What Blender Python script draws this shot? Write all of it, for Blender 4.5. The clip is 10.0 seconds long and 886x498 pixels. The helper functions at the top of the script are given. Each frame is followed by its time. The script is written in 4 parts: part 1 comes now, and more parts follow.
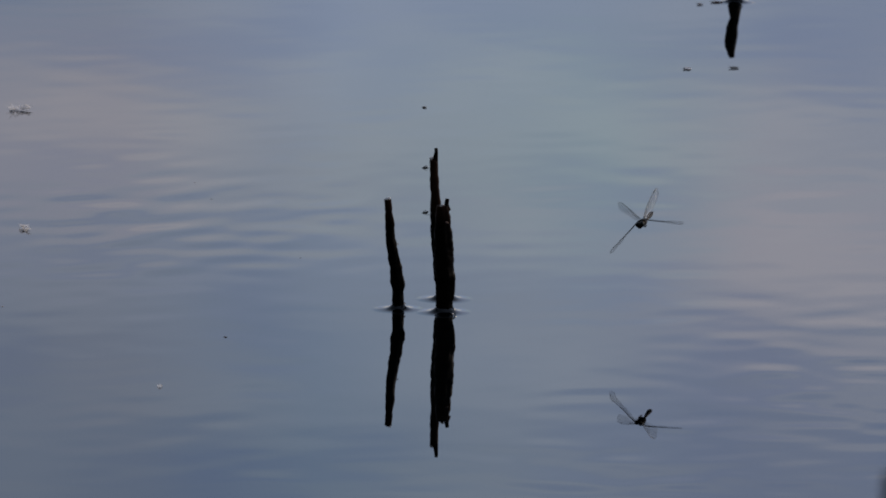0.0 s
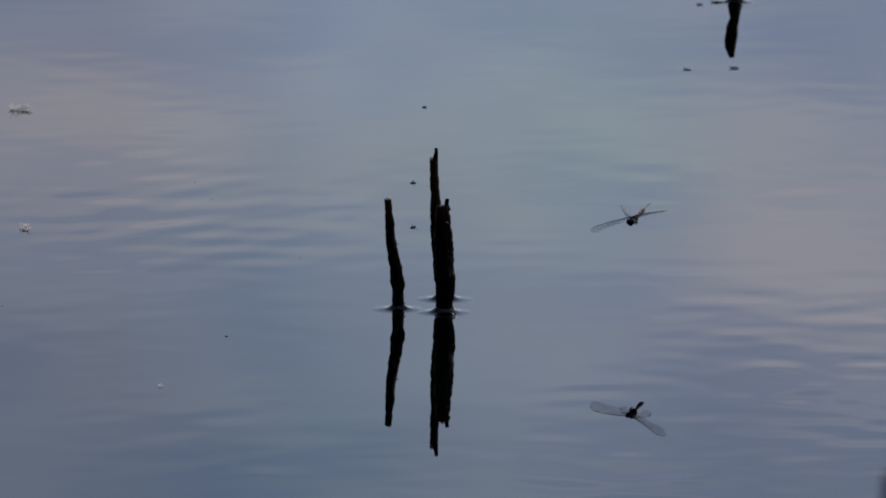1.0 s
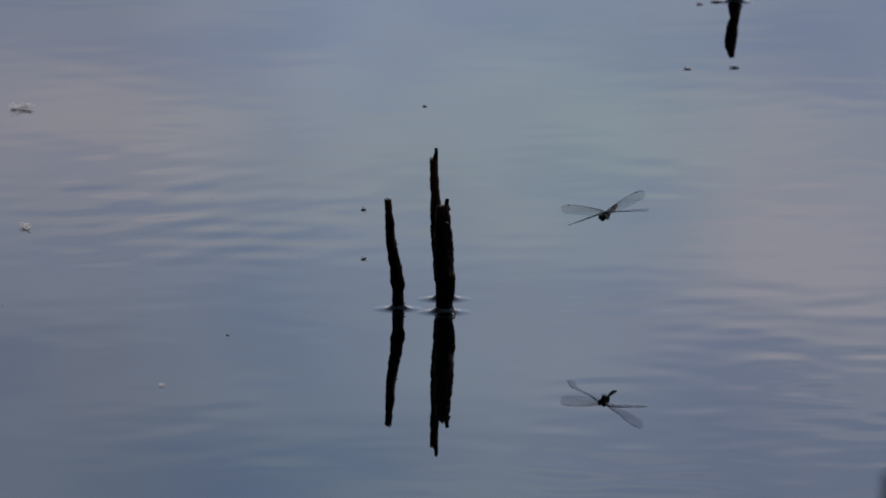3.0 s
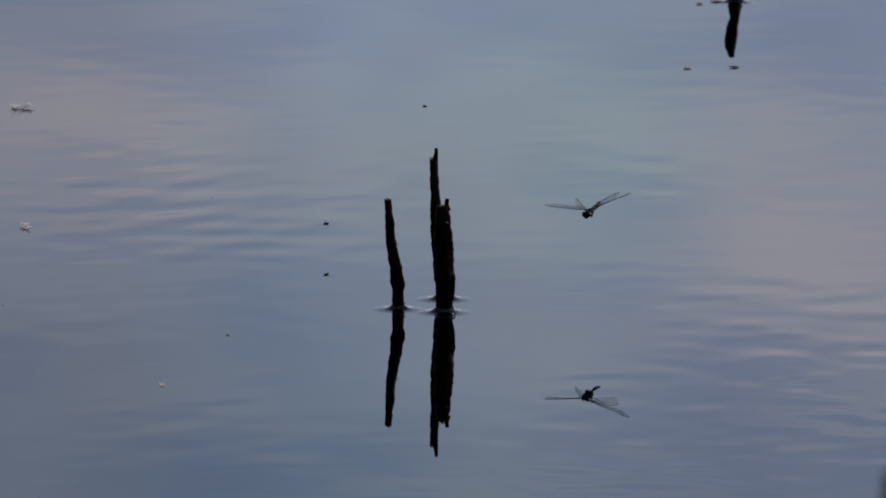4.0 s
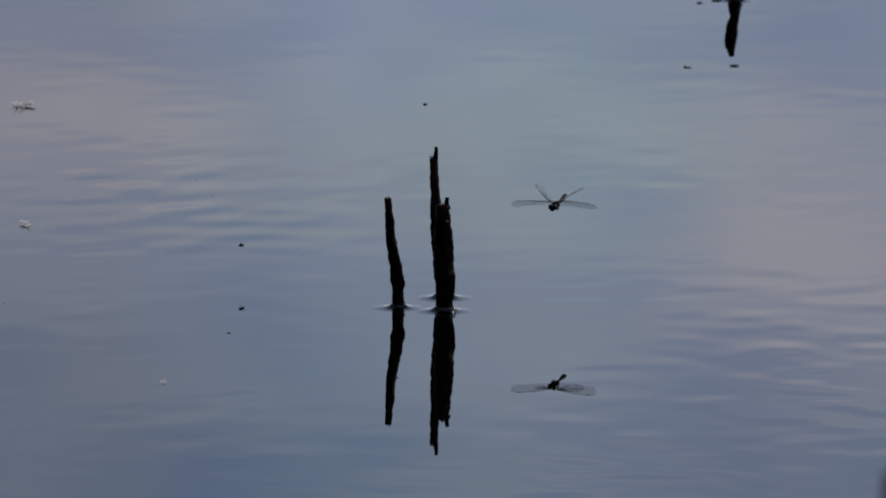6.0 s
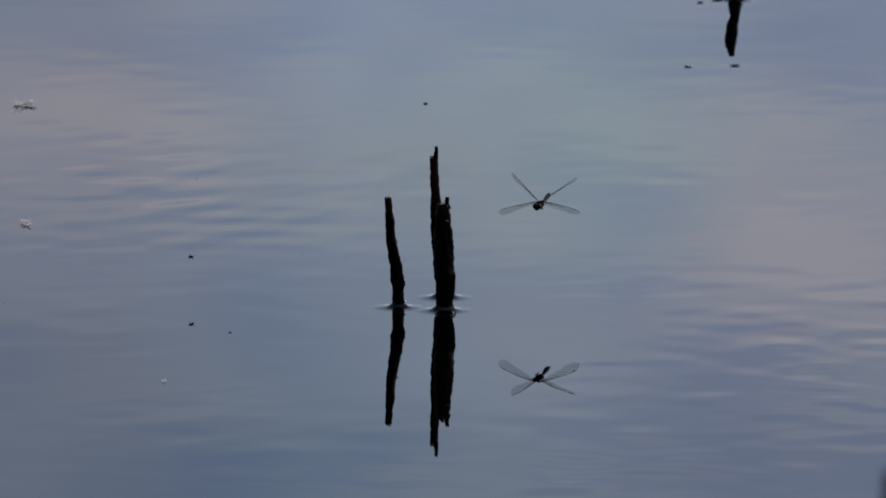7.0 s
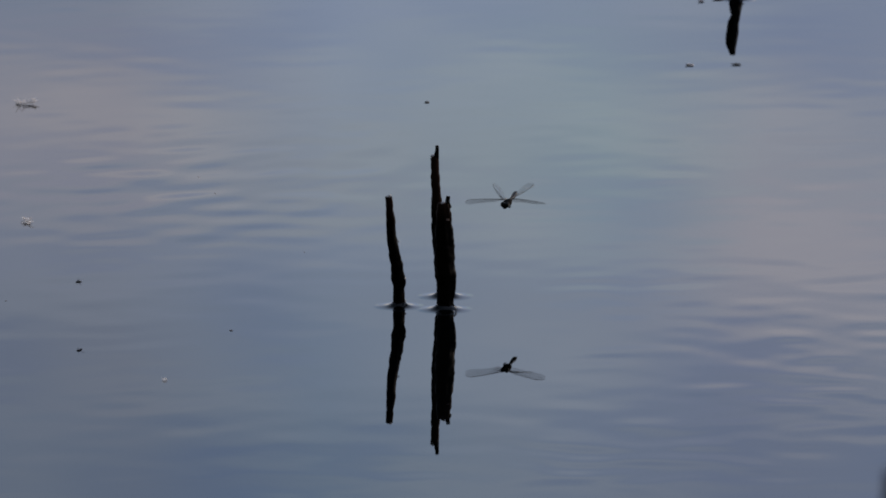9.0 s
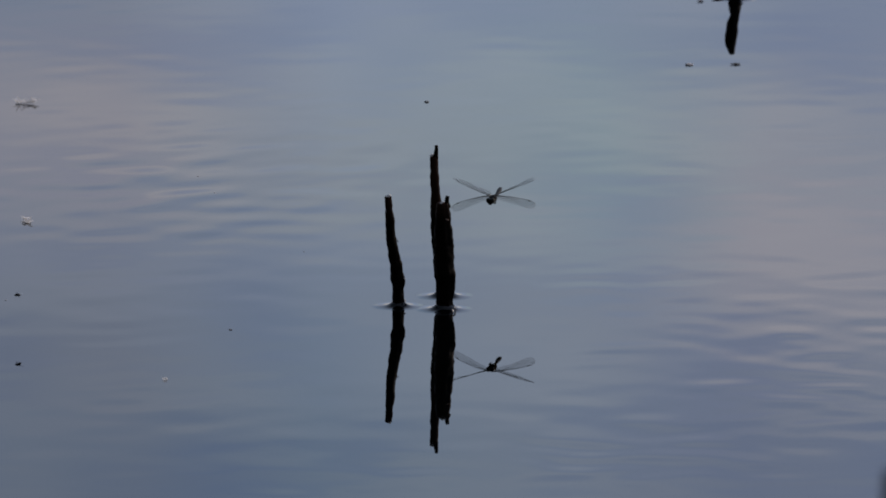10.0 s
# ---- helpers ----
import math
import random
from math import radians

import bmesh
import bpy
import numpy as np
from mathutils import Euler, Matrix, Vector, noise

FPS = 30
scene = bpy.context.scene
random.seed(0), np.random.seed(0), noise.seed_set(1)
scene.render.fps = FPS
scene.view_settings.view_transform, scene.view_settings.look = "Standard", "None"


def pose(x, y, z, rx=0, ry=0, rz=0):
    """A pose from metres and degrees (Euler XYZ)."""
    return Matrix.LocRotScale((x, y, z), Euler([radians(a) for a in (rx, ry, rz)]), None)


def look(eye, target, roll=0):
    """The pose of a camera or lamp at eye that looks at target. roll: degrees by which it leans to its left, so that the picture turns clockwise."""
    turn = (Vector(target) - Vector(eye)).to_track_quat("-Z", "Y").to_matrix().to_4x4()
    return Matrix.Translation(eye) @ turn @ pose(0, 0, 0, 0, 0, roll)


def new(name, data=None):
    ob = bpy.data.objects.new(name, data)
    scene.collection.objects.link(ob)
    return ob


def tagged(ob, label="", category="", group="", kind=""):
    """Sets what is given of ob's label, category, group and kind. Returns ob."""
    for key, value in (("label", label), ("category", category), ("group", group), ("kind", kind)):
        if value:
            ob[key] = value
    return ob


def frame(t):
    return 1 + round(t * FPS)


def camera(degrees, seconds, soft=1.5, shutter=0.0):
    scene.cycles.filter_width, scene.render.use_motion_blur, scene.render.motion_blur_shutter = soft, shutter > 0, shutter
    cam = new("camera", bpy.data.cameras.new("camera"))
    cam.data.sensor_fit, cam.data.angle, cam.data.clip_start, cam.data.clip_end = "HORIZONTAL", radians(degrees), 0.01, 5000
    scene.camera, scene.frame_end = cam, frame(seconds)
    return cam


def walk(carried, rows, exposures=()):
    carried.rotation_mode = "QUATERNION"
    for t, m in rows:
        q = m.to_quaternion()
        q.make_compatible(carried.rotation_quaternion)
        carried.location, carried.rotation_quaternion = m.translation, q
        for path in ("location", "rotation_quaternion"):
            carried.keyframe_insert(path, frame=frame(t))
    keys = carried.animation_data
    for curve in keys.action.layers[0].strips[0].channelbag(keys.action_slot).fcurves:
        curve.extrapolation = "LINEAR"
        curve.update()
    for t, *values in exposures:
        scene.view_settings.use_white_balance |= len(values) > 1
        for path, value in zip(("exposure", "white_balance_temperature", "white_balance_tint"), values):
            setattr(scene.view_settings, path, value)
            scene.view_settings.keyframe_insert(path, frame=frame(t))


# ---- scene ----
from mathutils import Quaternion

# camera on a tripod on the bank, very long lens, tilted 14 degrees down at the water
EYE = (0.0, -9.6768, 2.4127)
cam = camera(5.15, 10.0, soft=1.8)
# long lens focused on the sticks: near reeds and far drift lie out of focus
cam.data.dof.use_dof, cam.data.dof.focus_distance, cam.data.dof.aperture_fstop = True, 9.75, 22.0


def aim(right, down):
    """The tripod's pose, panned and tilted by small angles in degrees."""
    return pose(*EYE, 76.0 - down, 0, -right)


walk(cam, [
    (0, aim(0.00000, 0.00000)),
    (2.0, aim(0.00000, 0.00000)),
    (2.5, aim(0.00263, 0.00000)),
    (3.0, aim(0.00000, 0.00000)),
    (5, aim(0.00000, 0.00000)),
    (5.5, aim(0.00000, 0.00394)),
    (7, aim(-0.00098, 0.00986)),
    (7.5, aim(-0.00164, 0.01052)),
    (8, aim(-0.00263, 0.01315)),
    (8.5, aim(-0.00559, 0.01512)),
    (9.5, aim(-0.00559, 0.01545)),
    (10, aim(-0.00132, 0.01643)),
])

# world: evening sky with soft layered cloud, low sun to the right beyond the pond
SUN_EL, SUN_AZ = radians(16), radians(58)
world = bpy.data.worlds.new("evening_sky")
scene.world = world
world.use_nodes = True


def build_sky():
    nt = world.node_tree
    nt.nodes.clear()
    N, L = nt.nodes.new, nt.links.new
    out, bg, sky = N("ShaderNodeOutputWorld"), N("ShaderNodeBackground"), N("ShaderNodeTexSky")
    sky.sky_type, sky.sun_disc = "NISHITA", False
    sky.sun_elevation, sky.sun_rotation = SUN_EL, SUN_AZ
    sky.air_density, sky.dust_density, sky.ozone_density = 1.0, 1.5, 1.5
    dim = N("ShaderNodeVectorMath")
    dim.operation = "SCALE"
    dim.inputs["Scale"].default_value = 0.07
    L(sky.outputs[0], dim.inputs[0])
    co = N("ShaderNodeTexCoord")
    sep = N("ShaderNodeSeparateXYZ")
    L(co.outputs["Generated"], sep.inputs[0])
    X, Z = sep.outputs["X"], sep.outputs["Z"]

    def math_node(op, a, b=None):
        n = N("ShaderNodeMath")
        n.operation = op
        for i, v in enumerate((a, b)):
            if v is None:
                continue
            if isinstance(v, (int, float)):
                n.inputs[i].default_value = v
            else:
                L(v, n.inputs[i])
        return n.outputs[0]

    def spread(value, a, b, c=0.0, d=1.0, smooth=False):
        n = N("ShaderNodeMapRange")
        n.interpolation_type = "SMOOTHSTEP" if smooth else "LINEAR"
        for key, v in (("From Min", a), ("From Max", b), ("To Min", c), ("To Max", d)):
            n.inputs[key].default_value = v
        L(value, n.inputs["Value"])
        return n.outputs[0]

    def cloud_noise(scale, stretch, detail, offset):
        """Cloud texture about nought; stretch flattens it into level layers."""
        mp = N("ShaderNodeMapping")
        mp.inputs["Scale"].default_value = (1, 1, stretch)
        mp.inputs["Location"].default_value = offset
        nz = N("ShaderNodeTexNoise")
        nz.inputs["Scale"].default_value, nz.inputs["Detail"].default_value = scale, detail
        L(co.outputs["Generated"], mp.inputs[0])
        L(mp.outputs[0], nz.inputs["Vector"])
        return math_node("SUBTRACT", nz.outputs["Fac"], 0.5)

    def blend(kind, fac, a, b):
        n = N("ShaderNodeMix")
        n.data_type, n.blend_type = "RGBA", kind
        for key, v in (("Factor", fac), ("A", a), ("B", b)):
            if isinstance(v, (tuple, float, int)):
                n.inputs[key].default_value = v
            else:
                L(v, n.inputs[key])
        return n.outputs["Result"]

    # the layer of cloud hangs unevenly: its edges wander
    wander = math_node("MULTIPLY", cloud_noise(32.85, 2.2, 1, (0.335, 0.024, 0.650)), 0.0054)
    height = spread(math_node("ADD", Z, wander), 0.10, 0.36)
    side = math_node("ADD", X, math_node("MULTIPLY", cloud_noise(26.88, 1.2, 1, (1.339, -0.511, -0.126)), 0.0134))

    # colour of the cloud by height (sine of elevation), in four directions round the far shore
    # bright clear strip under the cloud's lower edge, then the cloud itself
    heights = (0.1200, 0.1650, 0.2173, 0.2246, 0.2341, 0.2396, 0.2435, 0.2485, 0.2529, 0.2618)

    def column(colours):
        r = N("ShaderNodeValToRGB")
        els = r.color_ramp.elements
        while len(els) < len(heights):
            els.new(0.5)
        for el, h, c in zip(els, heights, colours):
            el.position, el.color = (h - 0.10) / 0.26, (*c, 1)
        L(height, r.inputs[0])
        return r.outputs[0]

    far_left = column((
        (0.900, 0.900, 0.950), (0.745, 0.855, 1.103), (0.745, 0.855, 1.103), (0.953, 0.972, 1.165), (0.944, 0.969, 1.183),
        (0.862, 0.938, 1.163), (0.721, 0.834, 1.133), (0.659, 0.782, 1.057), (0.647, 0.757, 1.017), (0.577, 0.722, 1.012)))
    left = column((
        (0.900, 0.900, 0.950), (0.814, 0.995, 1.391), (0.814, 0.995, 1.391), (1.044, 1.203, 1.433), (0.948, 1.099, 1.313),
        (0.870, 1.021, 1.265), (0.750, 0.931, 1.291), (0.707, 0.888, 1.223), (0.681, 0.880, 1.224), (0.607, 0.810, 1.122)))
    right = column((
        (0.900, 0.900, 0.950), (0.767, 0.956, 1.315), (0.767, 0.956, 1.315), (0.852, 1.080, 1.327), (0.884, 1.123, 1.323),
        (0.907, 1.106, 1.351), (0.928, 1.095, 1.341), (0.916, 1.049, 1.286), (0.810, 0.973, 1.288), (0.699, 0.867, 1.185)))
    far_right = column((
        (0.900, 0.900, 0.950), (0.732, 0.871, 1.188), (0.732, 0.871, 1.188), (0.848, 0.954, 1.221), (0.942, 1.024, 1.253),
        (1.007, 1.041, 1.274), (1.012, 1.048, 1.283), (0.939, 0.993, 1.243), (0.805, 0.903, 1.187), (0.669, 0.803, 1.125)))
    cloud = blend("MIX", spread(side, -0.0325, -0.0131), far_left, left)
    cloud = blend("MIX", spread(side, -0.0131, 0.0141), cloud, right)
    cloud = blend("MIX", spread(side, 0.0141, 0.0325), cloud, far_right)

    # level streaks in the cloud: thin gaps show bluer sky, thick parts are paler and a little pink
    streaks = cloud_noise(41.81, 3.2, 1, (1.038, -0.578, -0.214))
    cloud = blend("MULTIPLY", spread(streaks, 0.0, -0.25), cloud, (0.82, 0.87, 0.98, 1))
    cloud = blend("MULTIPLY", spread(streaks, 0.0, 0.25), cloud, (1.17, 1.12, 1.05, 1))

    # darker, clearer zenith, and more light towards the sun's side
    lum = N("ShaderNodeVectorMath")
    lum.operation = "SCALE"
    L(math_node("MULTIPLY", spread(Z, 0.36, 0.85, 1.0, 0.35), spread(X, -0.6, 0.6, 0.57, 1.44)), lum.inputs["Scale"])
    L(cloud, lum.inputs[0])
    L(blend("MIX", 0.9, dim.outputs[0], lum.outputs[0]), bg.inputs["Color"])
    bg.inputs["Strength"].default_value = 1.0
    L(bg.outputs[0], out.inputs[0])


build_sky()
sun_data = bpy.data.lights.new("sun", "SUN")
sun_data.energy, sun_data.angle, sun_data.color = 3.0, radians(0.6), (1.0, 0.82, 0.66)
sun = new("sun", sun_data)
sun.matrix_world = look((0, 0, 0), (-math.sin(SUN_AZ) * math.cos(SUN_EL), -math.cos(SUN_AZ) * math.cos(SUN_EL), -math.sin(SUN_EL)))
scene.view_settings.exposure = 0.0


# ---- materials ----
def material(name):
    m = bpy.data.materials.new(name)
    m.use_nodes = True
    nt = m.node_tree
    return m, nt, nt.nodes["Principled BSDF"]


def noise_node(nt, scale, detail=4, stretch=(1, 1, 1), rough=0.55):
    co, mp, nz = (nt.nodes.new(k) for k in ("ShaderNodeTexCoord", "ShaderNodeMapping", "ShaderNodeTexNoise"))
    mp.inputs["Scale"].default_value = stretch
    nz.inputs["Scale"].default_value, nz.inputs["Detail"].default_value, nz.inputs["Roughness"].default_value = scale, detail, rough
    nt.links.new(co.outputs["Object"], mp.inputs[0])
    nt.links.new(mp.outputs[0], nz.inputs["Vector"])
    return nz.outputs["Fac"]


def ramp(nt, fac, *stops):
    r = nt.nodes.new("ShaderNodeValToRGB")
    els = r.color_ramp.elements
    while len(els) < len(stops):
        els.new(0.5)
    for el, (p, c) in zip(els, stops):
        el.position, el.color = p, (*c, 1)
    nt.links.new(fac, r.inputs[0])
    return r.outputs[0]


def bump(nt, bsdf, fac, strength, distance):
    b = nt.nodes.new("ShaderNodeBump")
    b.inputs["Strength"].default_value, b.inputs["Distance"].default_value = strength, distance
    nt.links.new(fac, b.inputs["Height"])
    nt.links.new(b.outputs[0], bsdf.inputs["Normal"])


def mat_water():
    m, nt, b = material("pond_water")
    murk = ramp(nt, noise_node(nt, 3.0, 3), (0.3, (0.0004, 0.0006, 0.0007)), (0.75, (0.0009, 0.0011, 0.0011)))
    nt.links.new(murk, b.inputs["Base Color"])
    b.inputs["Roughness"].default_value, b.inputs["IOR"].default_value = 0.015, 1.333
    bump(nt, b, noise_node(nt, 22, 2, (0.4, 1, 1)), 0.028, 0.0002)
    return m


def mat_wood(name, dark, light, rough, dry=None):
    """Rotten wood; dry: the colour to which it pales where it has stood clear of the water."""
    m, nt, b = material(name)
    grain = noise_node(nt, 260, 5, (1, 1, 0.12))
    col = ramp(nt, grain, (0.3, dark), (0.72, light))
    if dry:
        co, sep, add, mix = (nt.nodes.new(k) for k in ("ShaderNodeTexCoord", "ShaderNodeSeparateXYZ", "ShaderNodeMath", "ShaderNodeMix"))
        nt.links.new(co.outputs["Object"], sep.inputs[0])
        add.operation = "MULTIPLY_ADD"
        nt.links.new(noise_node(nt, 60, 4, (1, 1, 0.3)), add.inputs[0])
        add.inputs[1].default_value = 0.06
        nt.links.new(sep.outputs["Z"], add.inputs[2])
        edge = ramp(nt, add.outputs[0], (0.115, (0, 0, 0)), (0.150, (1, 1, 1)))
        mix.data_type = "RGBA"
        nt.links.new(edge, mix.inputs["Factor"])
        nt.links.new(col, mix.inputs["A"])
        nt.links.new(ramp(nt, grain, (0.3, tuple(0.5 * v for v in dry)), (0.75, dry)), mix.inputs["B"])
        col = mix.outputs["Result"]
    nt.links.new(col, b.inputs["Base Color"])
    rg = ramp(nt, noise_node(nt, 90, 3), (0.35, (rough - 0.2,) * 3), (0.7, (rough + 0.2,) * 3))
    nt.links.new(rg, b.inputs["Roughness"])
    b.inputs["Specular IOR Level"].default_value = 0.02
    bump(nt, b, noise_node(nt, 420, 5, (1, 1, 0.2)), 0.3, 0.0010)
    return m


def mat_plain(name, a, c, scale, rough, spec=0.5):
    m, nt, b = material(name)
    nt.links.new(ramp(nt, noise_node(nt, scale, 4), (0.35, a), (0.68, c)), b.inputs["Base Color"])
    b.inputs["Roughness"].default_value = rough
    b.inputs["Specular IOR Level"].default_value = spec
    bump(nt, b, noise_node(nt, scale * 2.5, 3), 0.4, 0.0004)
    return m


def mat_down():
    m, nt, b = material("white_down")
    col = ramp(nt, noise_node(nt, 800, 3), (0.35, (0.72, 0.70, 0.69)), (0.7, (0.9, 0.88, 0.86)))
    nt.links.new(col, b.inputs["Base Color"])
    b.inputs["Roughness"].default_value, b.inputs["Specular IOR Level"].default_value = 0.9, 0.1
    mix, thru = nt.nodes.new("ShaderNodeMixShader"), nt.nodes.new("ShaderNodeBsdfTranslucent")
    mix.inputs[0].default_value = 0.7
    nt.links.new(col, thru.inputs["Color"])
    nt.links.new(b.outputs[0], mix.inputs[1])
    nt.links.new(thru.outputs[0], mix.inputs[2])
    sheer, clear = nt.nodes.new("ShaderNodeMixShader"), nt.nodes.new("ShaderNodeBsdfTransparent")
    sheer.inputs[0].default_value = 0.70
    nt.links.new(mix.outputs[0], sheer.inputs[1])
    nt.links.new(clear.outputs[0], sheer.inputs[2])
    nt.links.new(sheer.outputs[0], nt.nodes["Material Output"].inputs["Surface"])
    return m


def mat_bead():
    m, nt, b = material("wet_bead")
    b.inputs["Base Color"].default_value = (0.002, 0.002, 0.002, 1)
    b.inputs["Roughness"].default_value, b.inputs["IOR"].default_value = 0.12, 1.6
    return m


def mat_membrane(name, colour, opacity):
    m, nt, b = material(name)
    nt.links.new(ramp(nt, noise_node(nt, 400, 3), (0.3, colour), (0.7, tuple(v * 1.6 for v in colour))), b.inputs["Base Color"])
    b.inputs["Roughness"].default_value = 0.22
    mix, clear = nt.nodes.new("ShaderNodeMixShader"), nt.nodes.new("ShaderNodeBsdfTransparent")
    # fine net of cells, a little denser along the cell walls
    co, vor = nt.nodes.new("ShaderNodeTexCoord"), nt.nodes.new("ShaderNodeTexVoronoi")
    vor.feature = "DISTANCE_TO_EDGE"
    vor.inputs["Scale"].default_value = 620
    nt.links.new(co.outputs["Object"], vor.inputs["Vector"])
    fac = ramp(nt, vor.outputs["Distance"], (0.03, (min(1, opacity * 1.5),) * 3), (0.14, (opacity,) * 3))
    nt.links.new(fac, mix.inputs[0])
    nt.links.new(clear.outputs[0], mix.inputs[1])
    nt.links.new(b.outputs[0], mix.inputs[2])
    nt.links.new(mix.outputs[0], nt.nodes["Material Output"].inputs["Surface"])
    return m


WATER = mat_water()
WOOD = mat_wood("wet_black_wood", (0.0010, 0.0008, 0.0007), (0.0034, 0.0024, 0.0018), 0.5, (0.030, 0.015, 0.010))
SPLIT = mat_wood("split_brown_wood", (0.002, 0.0015, 0.0011), (0.008, 0.005, 0.0035), 0.55)
PALE = mat_wood("pale_bare_wood", (0.06, 0.045, 0.04), (0.14, 0.10, 0.085), 0.5)
# near-white wood colour that paints the highlights at the stick tops
PALE_GLINT = mat_wood("pale_glint_wood", (0.42, 0.39, 0.37), (0.68, 0.64, 0.60), 0.6)
WET = mat_bead()
CHITIN = mat_plain("dark_chitin", (0.002, 0.002, 0.0017), (0.008, 0.0065, 0.004), 900, 0.45, 0.05)
THORAX = mat_plain("brown_hairy_chitin", (0.002, 0.0016, 0.001), (0.009, 0.006, 0.003), 700, 0.7, 0.04)
EYES = mat_plain("glossy_dark_eye", (0.003, 0.0034, 0.0024), (0.008, 0.009, 0.005), 1200, 0.35, 0.15)
VEIN = mat_plain("brown_wing_vein", (0.018, 0.013, 0.009), (0.045, 0.03, 0.018), 1500, 0.4)
CRUMB = mat_plain("dull_plant_crumb", (0.26, 0.22, 0.20), (0.42, 0.36, 0.33), 700, 0.8, 0.1)
MEMBRANE = mat_membrane("smoky_wing_membrane", (0.060, 0.050, 0.042), 0.088)
FLYWING = mat_membrane("fly_wing_membrane", (0.06, 0.06, 0.06), 0.45)
SHADE_BANK = mat_plain("dark_light_block", (0.02, 0.026, 0.012), (0.055, 0.06, 0.03), 1.3, 0.9, 0.2)
LEAF = mat_plain("sodden_dark_leaf", (0.012, 0.010, 0.007), (0.04, 0.03, 0.018), 260, 0.6)
STALK = mat_plain("dull_green_stem", (0.006, 0.009, 0.007), (0.014, 0.018, 0.012), 200, 0.8, 0.05)
FLUFF = mat_down()
REDLEAF = mat_plain("reddish_brown_leaf", (0.10, 0.055, 0.05), (0.20, 0.12, 0.10), 240, 0.6)
GREYLEAF = mat_plain("grey_green_leaf", (0.32, 0.31, 0.31), (0.46, 0.44, 0.44), 240, 0.6)
SEED = mat_plain("brown_seed_husk", (0.03, 0.02, 0.012), (0.10, 0.07, 0.045), 600, 0.6)


# ---- mesh helpers ----
def mesh(name, bm, mat, smooth=True):
    me = bpy.data.meshes.new(name)
    bmesh.ops.recalc_face_normals(bm, faces=bm.faces)
    for f in bm.faces:
        f.smooth = smooth
    bm.to_mesh(me)
    bm.free()
    me.materials.append(mat)
    return me


def part(name, bm, mat, parent, label="", smooth=True):
    ob = new(name, mesh(name, bm, mat, smooth))
    ob.parent = parent
    if label:
        tagged(ob, label=label)
    return ob


def tube(bm, path, radii, sides=10, flat=1.0, turn=0.0, rough=0.0, seed=0.0, freq=300.0):
    """A closed tube along path; flat squeezes it across, rough makes its skin uneven."""
    rings = []
    side = Vector((1, 0, 0))
    for i, (p, r) in enumerate(zip(path, radii)):
        p = Vector(p)
        d = (Vector(path[min(i + 1, len(path) - 1)]) - Vector(path[max(i - 1, 0)])).normalized()
        side = (side - side.dot(d) * d)
        if side.length < 1e-4:
            side = d.orthogonal()
        side.normalize()
        up = d.cross(side)
        ring = []
        for k in range(sides):
            a = 2 * math.pi * k / sides + turn
            q = p + r * (math.cos(a) * side + flat * math.sin(a) * up)
            if rough:
                q += (q - p) * rough * noise.noise((q.x * freq + seed, q.y * freq, q.z * freq * 0.35))
            ring.append(bm.verts.new(q))
        rings.append(ring)
    for a, b in zip(rings, rings[1:]):
        for k in range(sides):
            bm.faces.new((a[k], a[(k + 1) % sides], b[(k + 1) % sides], b[k]))
    bm.faces.new(rings[0][::-1])
    bm.faces.new(rings[-1])
    return rings


def blob(bm, centre, size, turn=None, seg=14, rings=9):
    m = Matrix.Translation(centre) @ (turn.to_matrix().to_4x4() if turn else Matrix()) @ Matrix.Diagonal((*size, 1))
    bmesh.ops.create_uvsphere(bm, u_segments=seg, v_segments=rings, radius=1, matrix=m)


def blade(bm, outline_top, outline_bottom, thick, lift):
    """A thin closed sheet between two outlines over x; lift(x, y) gives its height."""
    n = 7
    top, low = [], []
    for (x, y1), (_, y0) in zip(outline_top, outline_bottom):
        ra, rb = [], []
        for k in range(n):
            y = y0 + (y1 - y0) * k / (n - 1)
            h = lift(x, y)
            edge = thick * (0.25 if k in (0, n - 1) else 0.5)
            ra.append(bm.verts.new((x, y, h + edge)))
            rb.append(bm.verts.new((x, y, h - edge)))
        top.append(ra)
        low.append(rb)
    m = len(top)
    for i in range(m - 1):
        for k in range(n - 1):
            bm.faces.new((top[i][k], top[i + 1][k], top[i + 1][k + 1], top[i][k + 1]))
            bm.faces.new((low[i][k], low[i][k + 1], low[i + 1][k + 1], low[i + 1][k]))
        for k in (0, n - 1):
            bm.faces.new((top[i][k], low[i][k], low[i + 1][k], top[i + 1][k]))
    for i in (0, m - 1):
        for k in range(n - 1):
            bm.faces.new((top[i][k], top[i][k + 1], low[i][k + 1], low[i][k]))


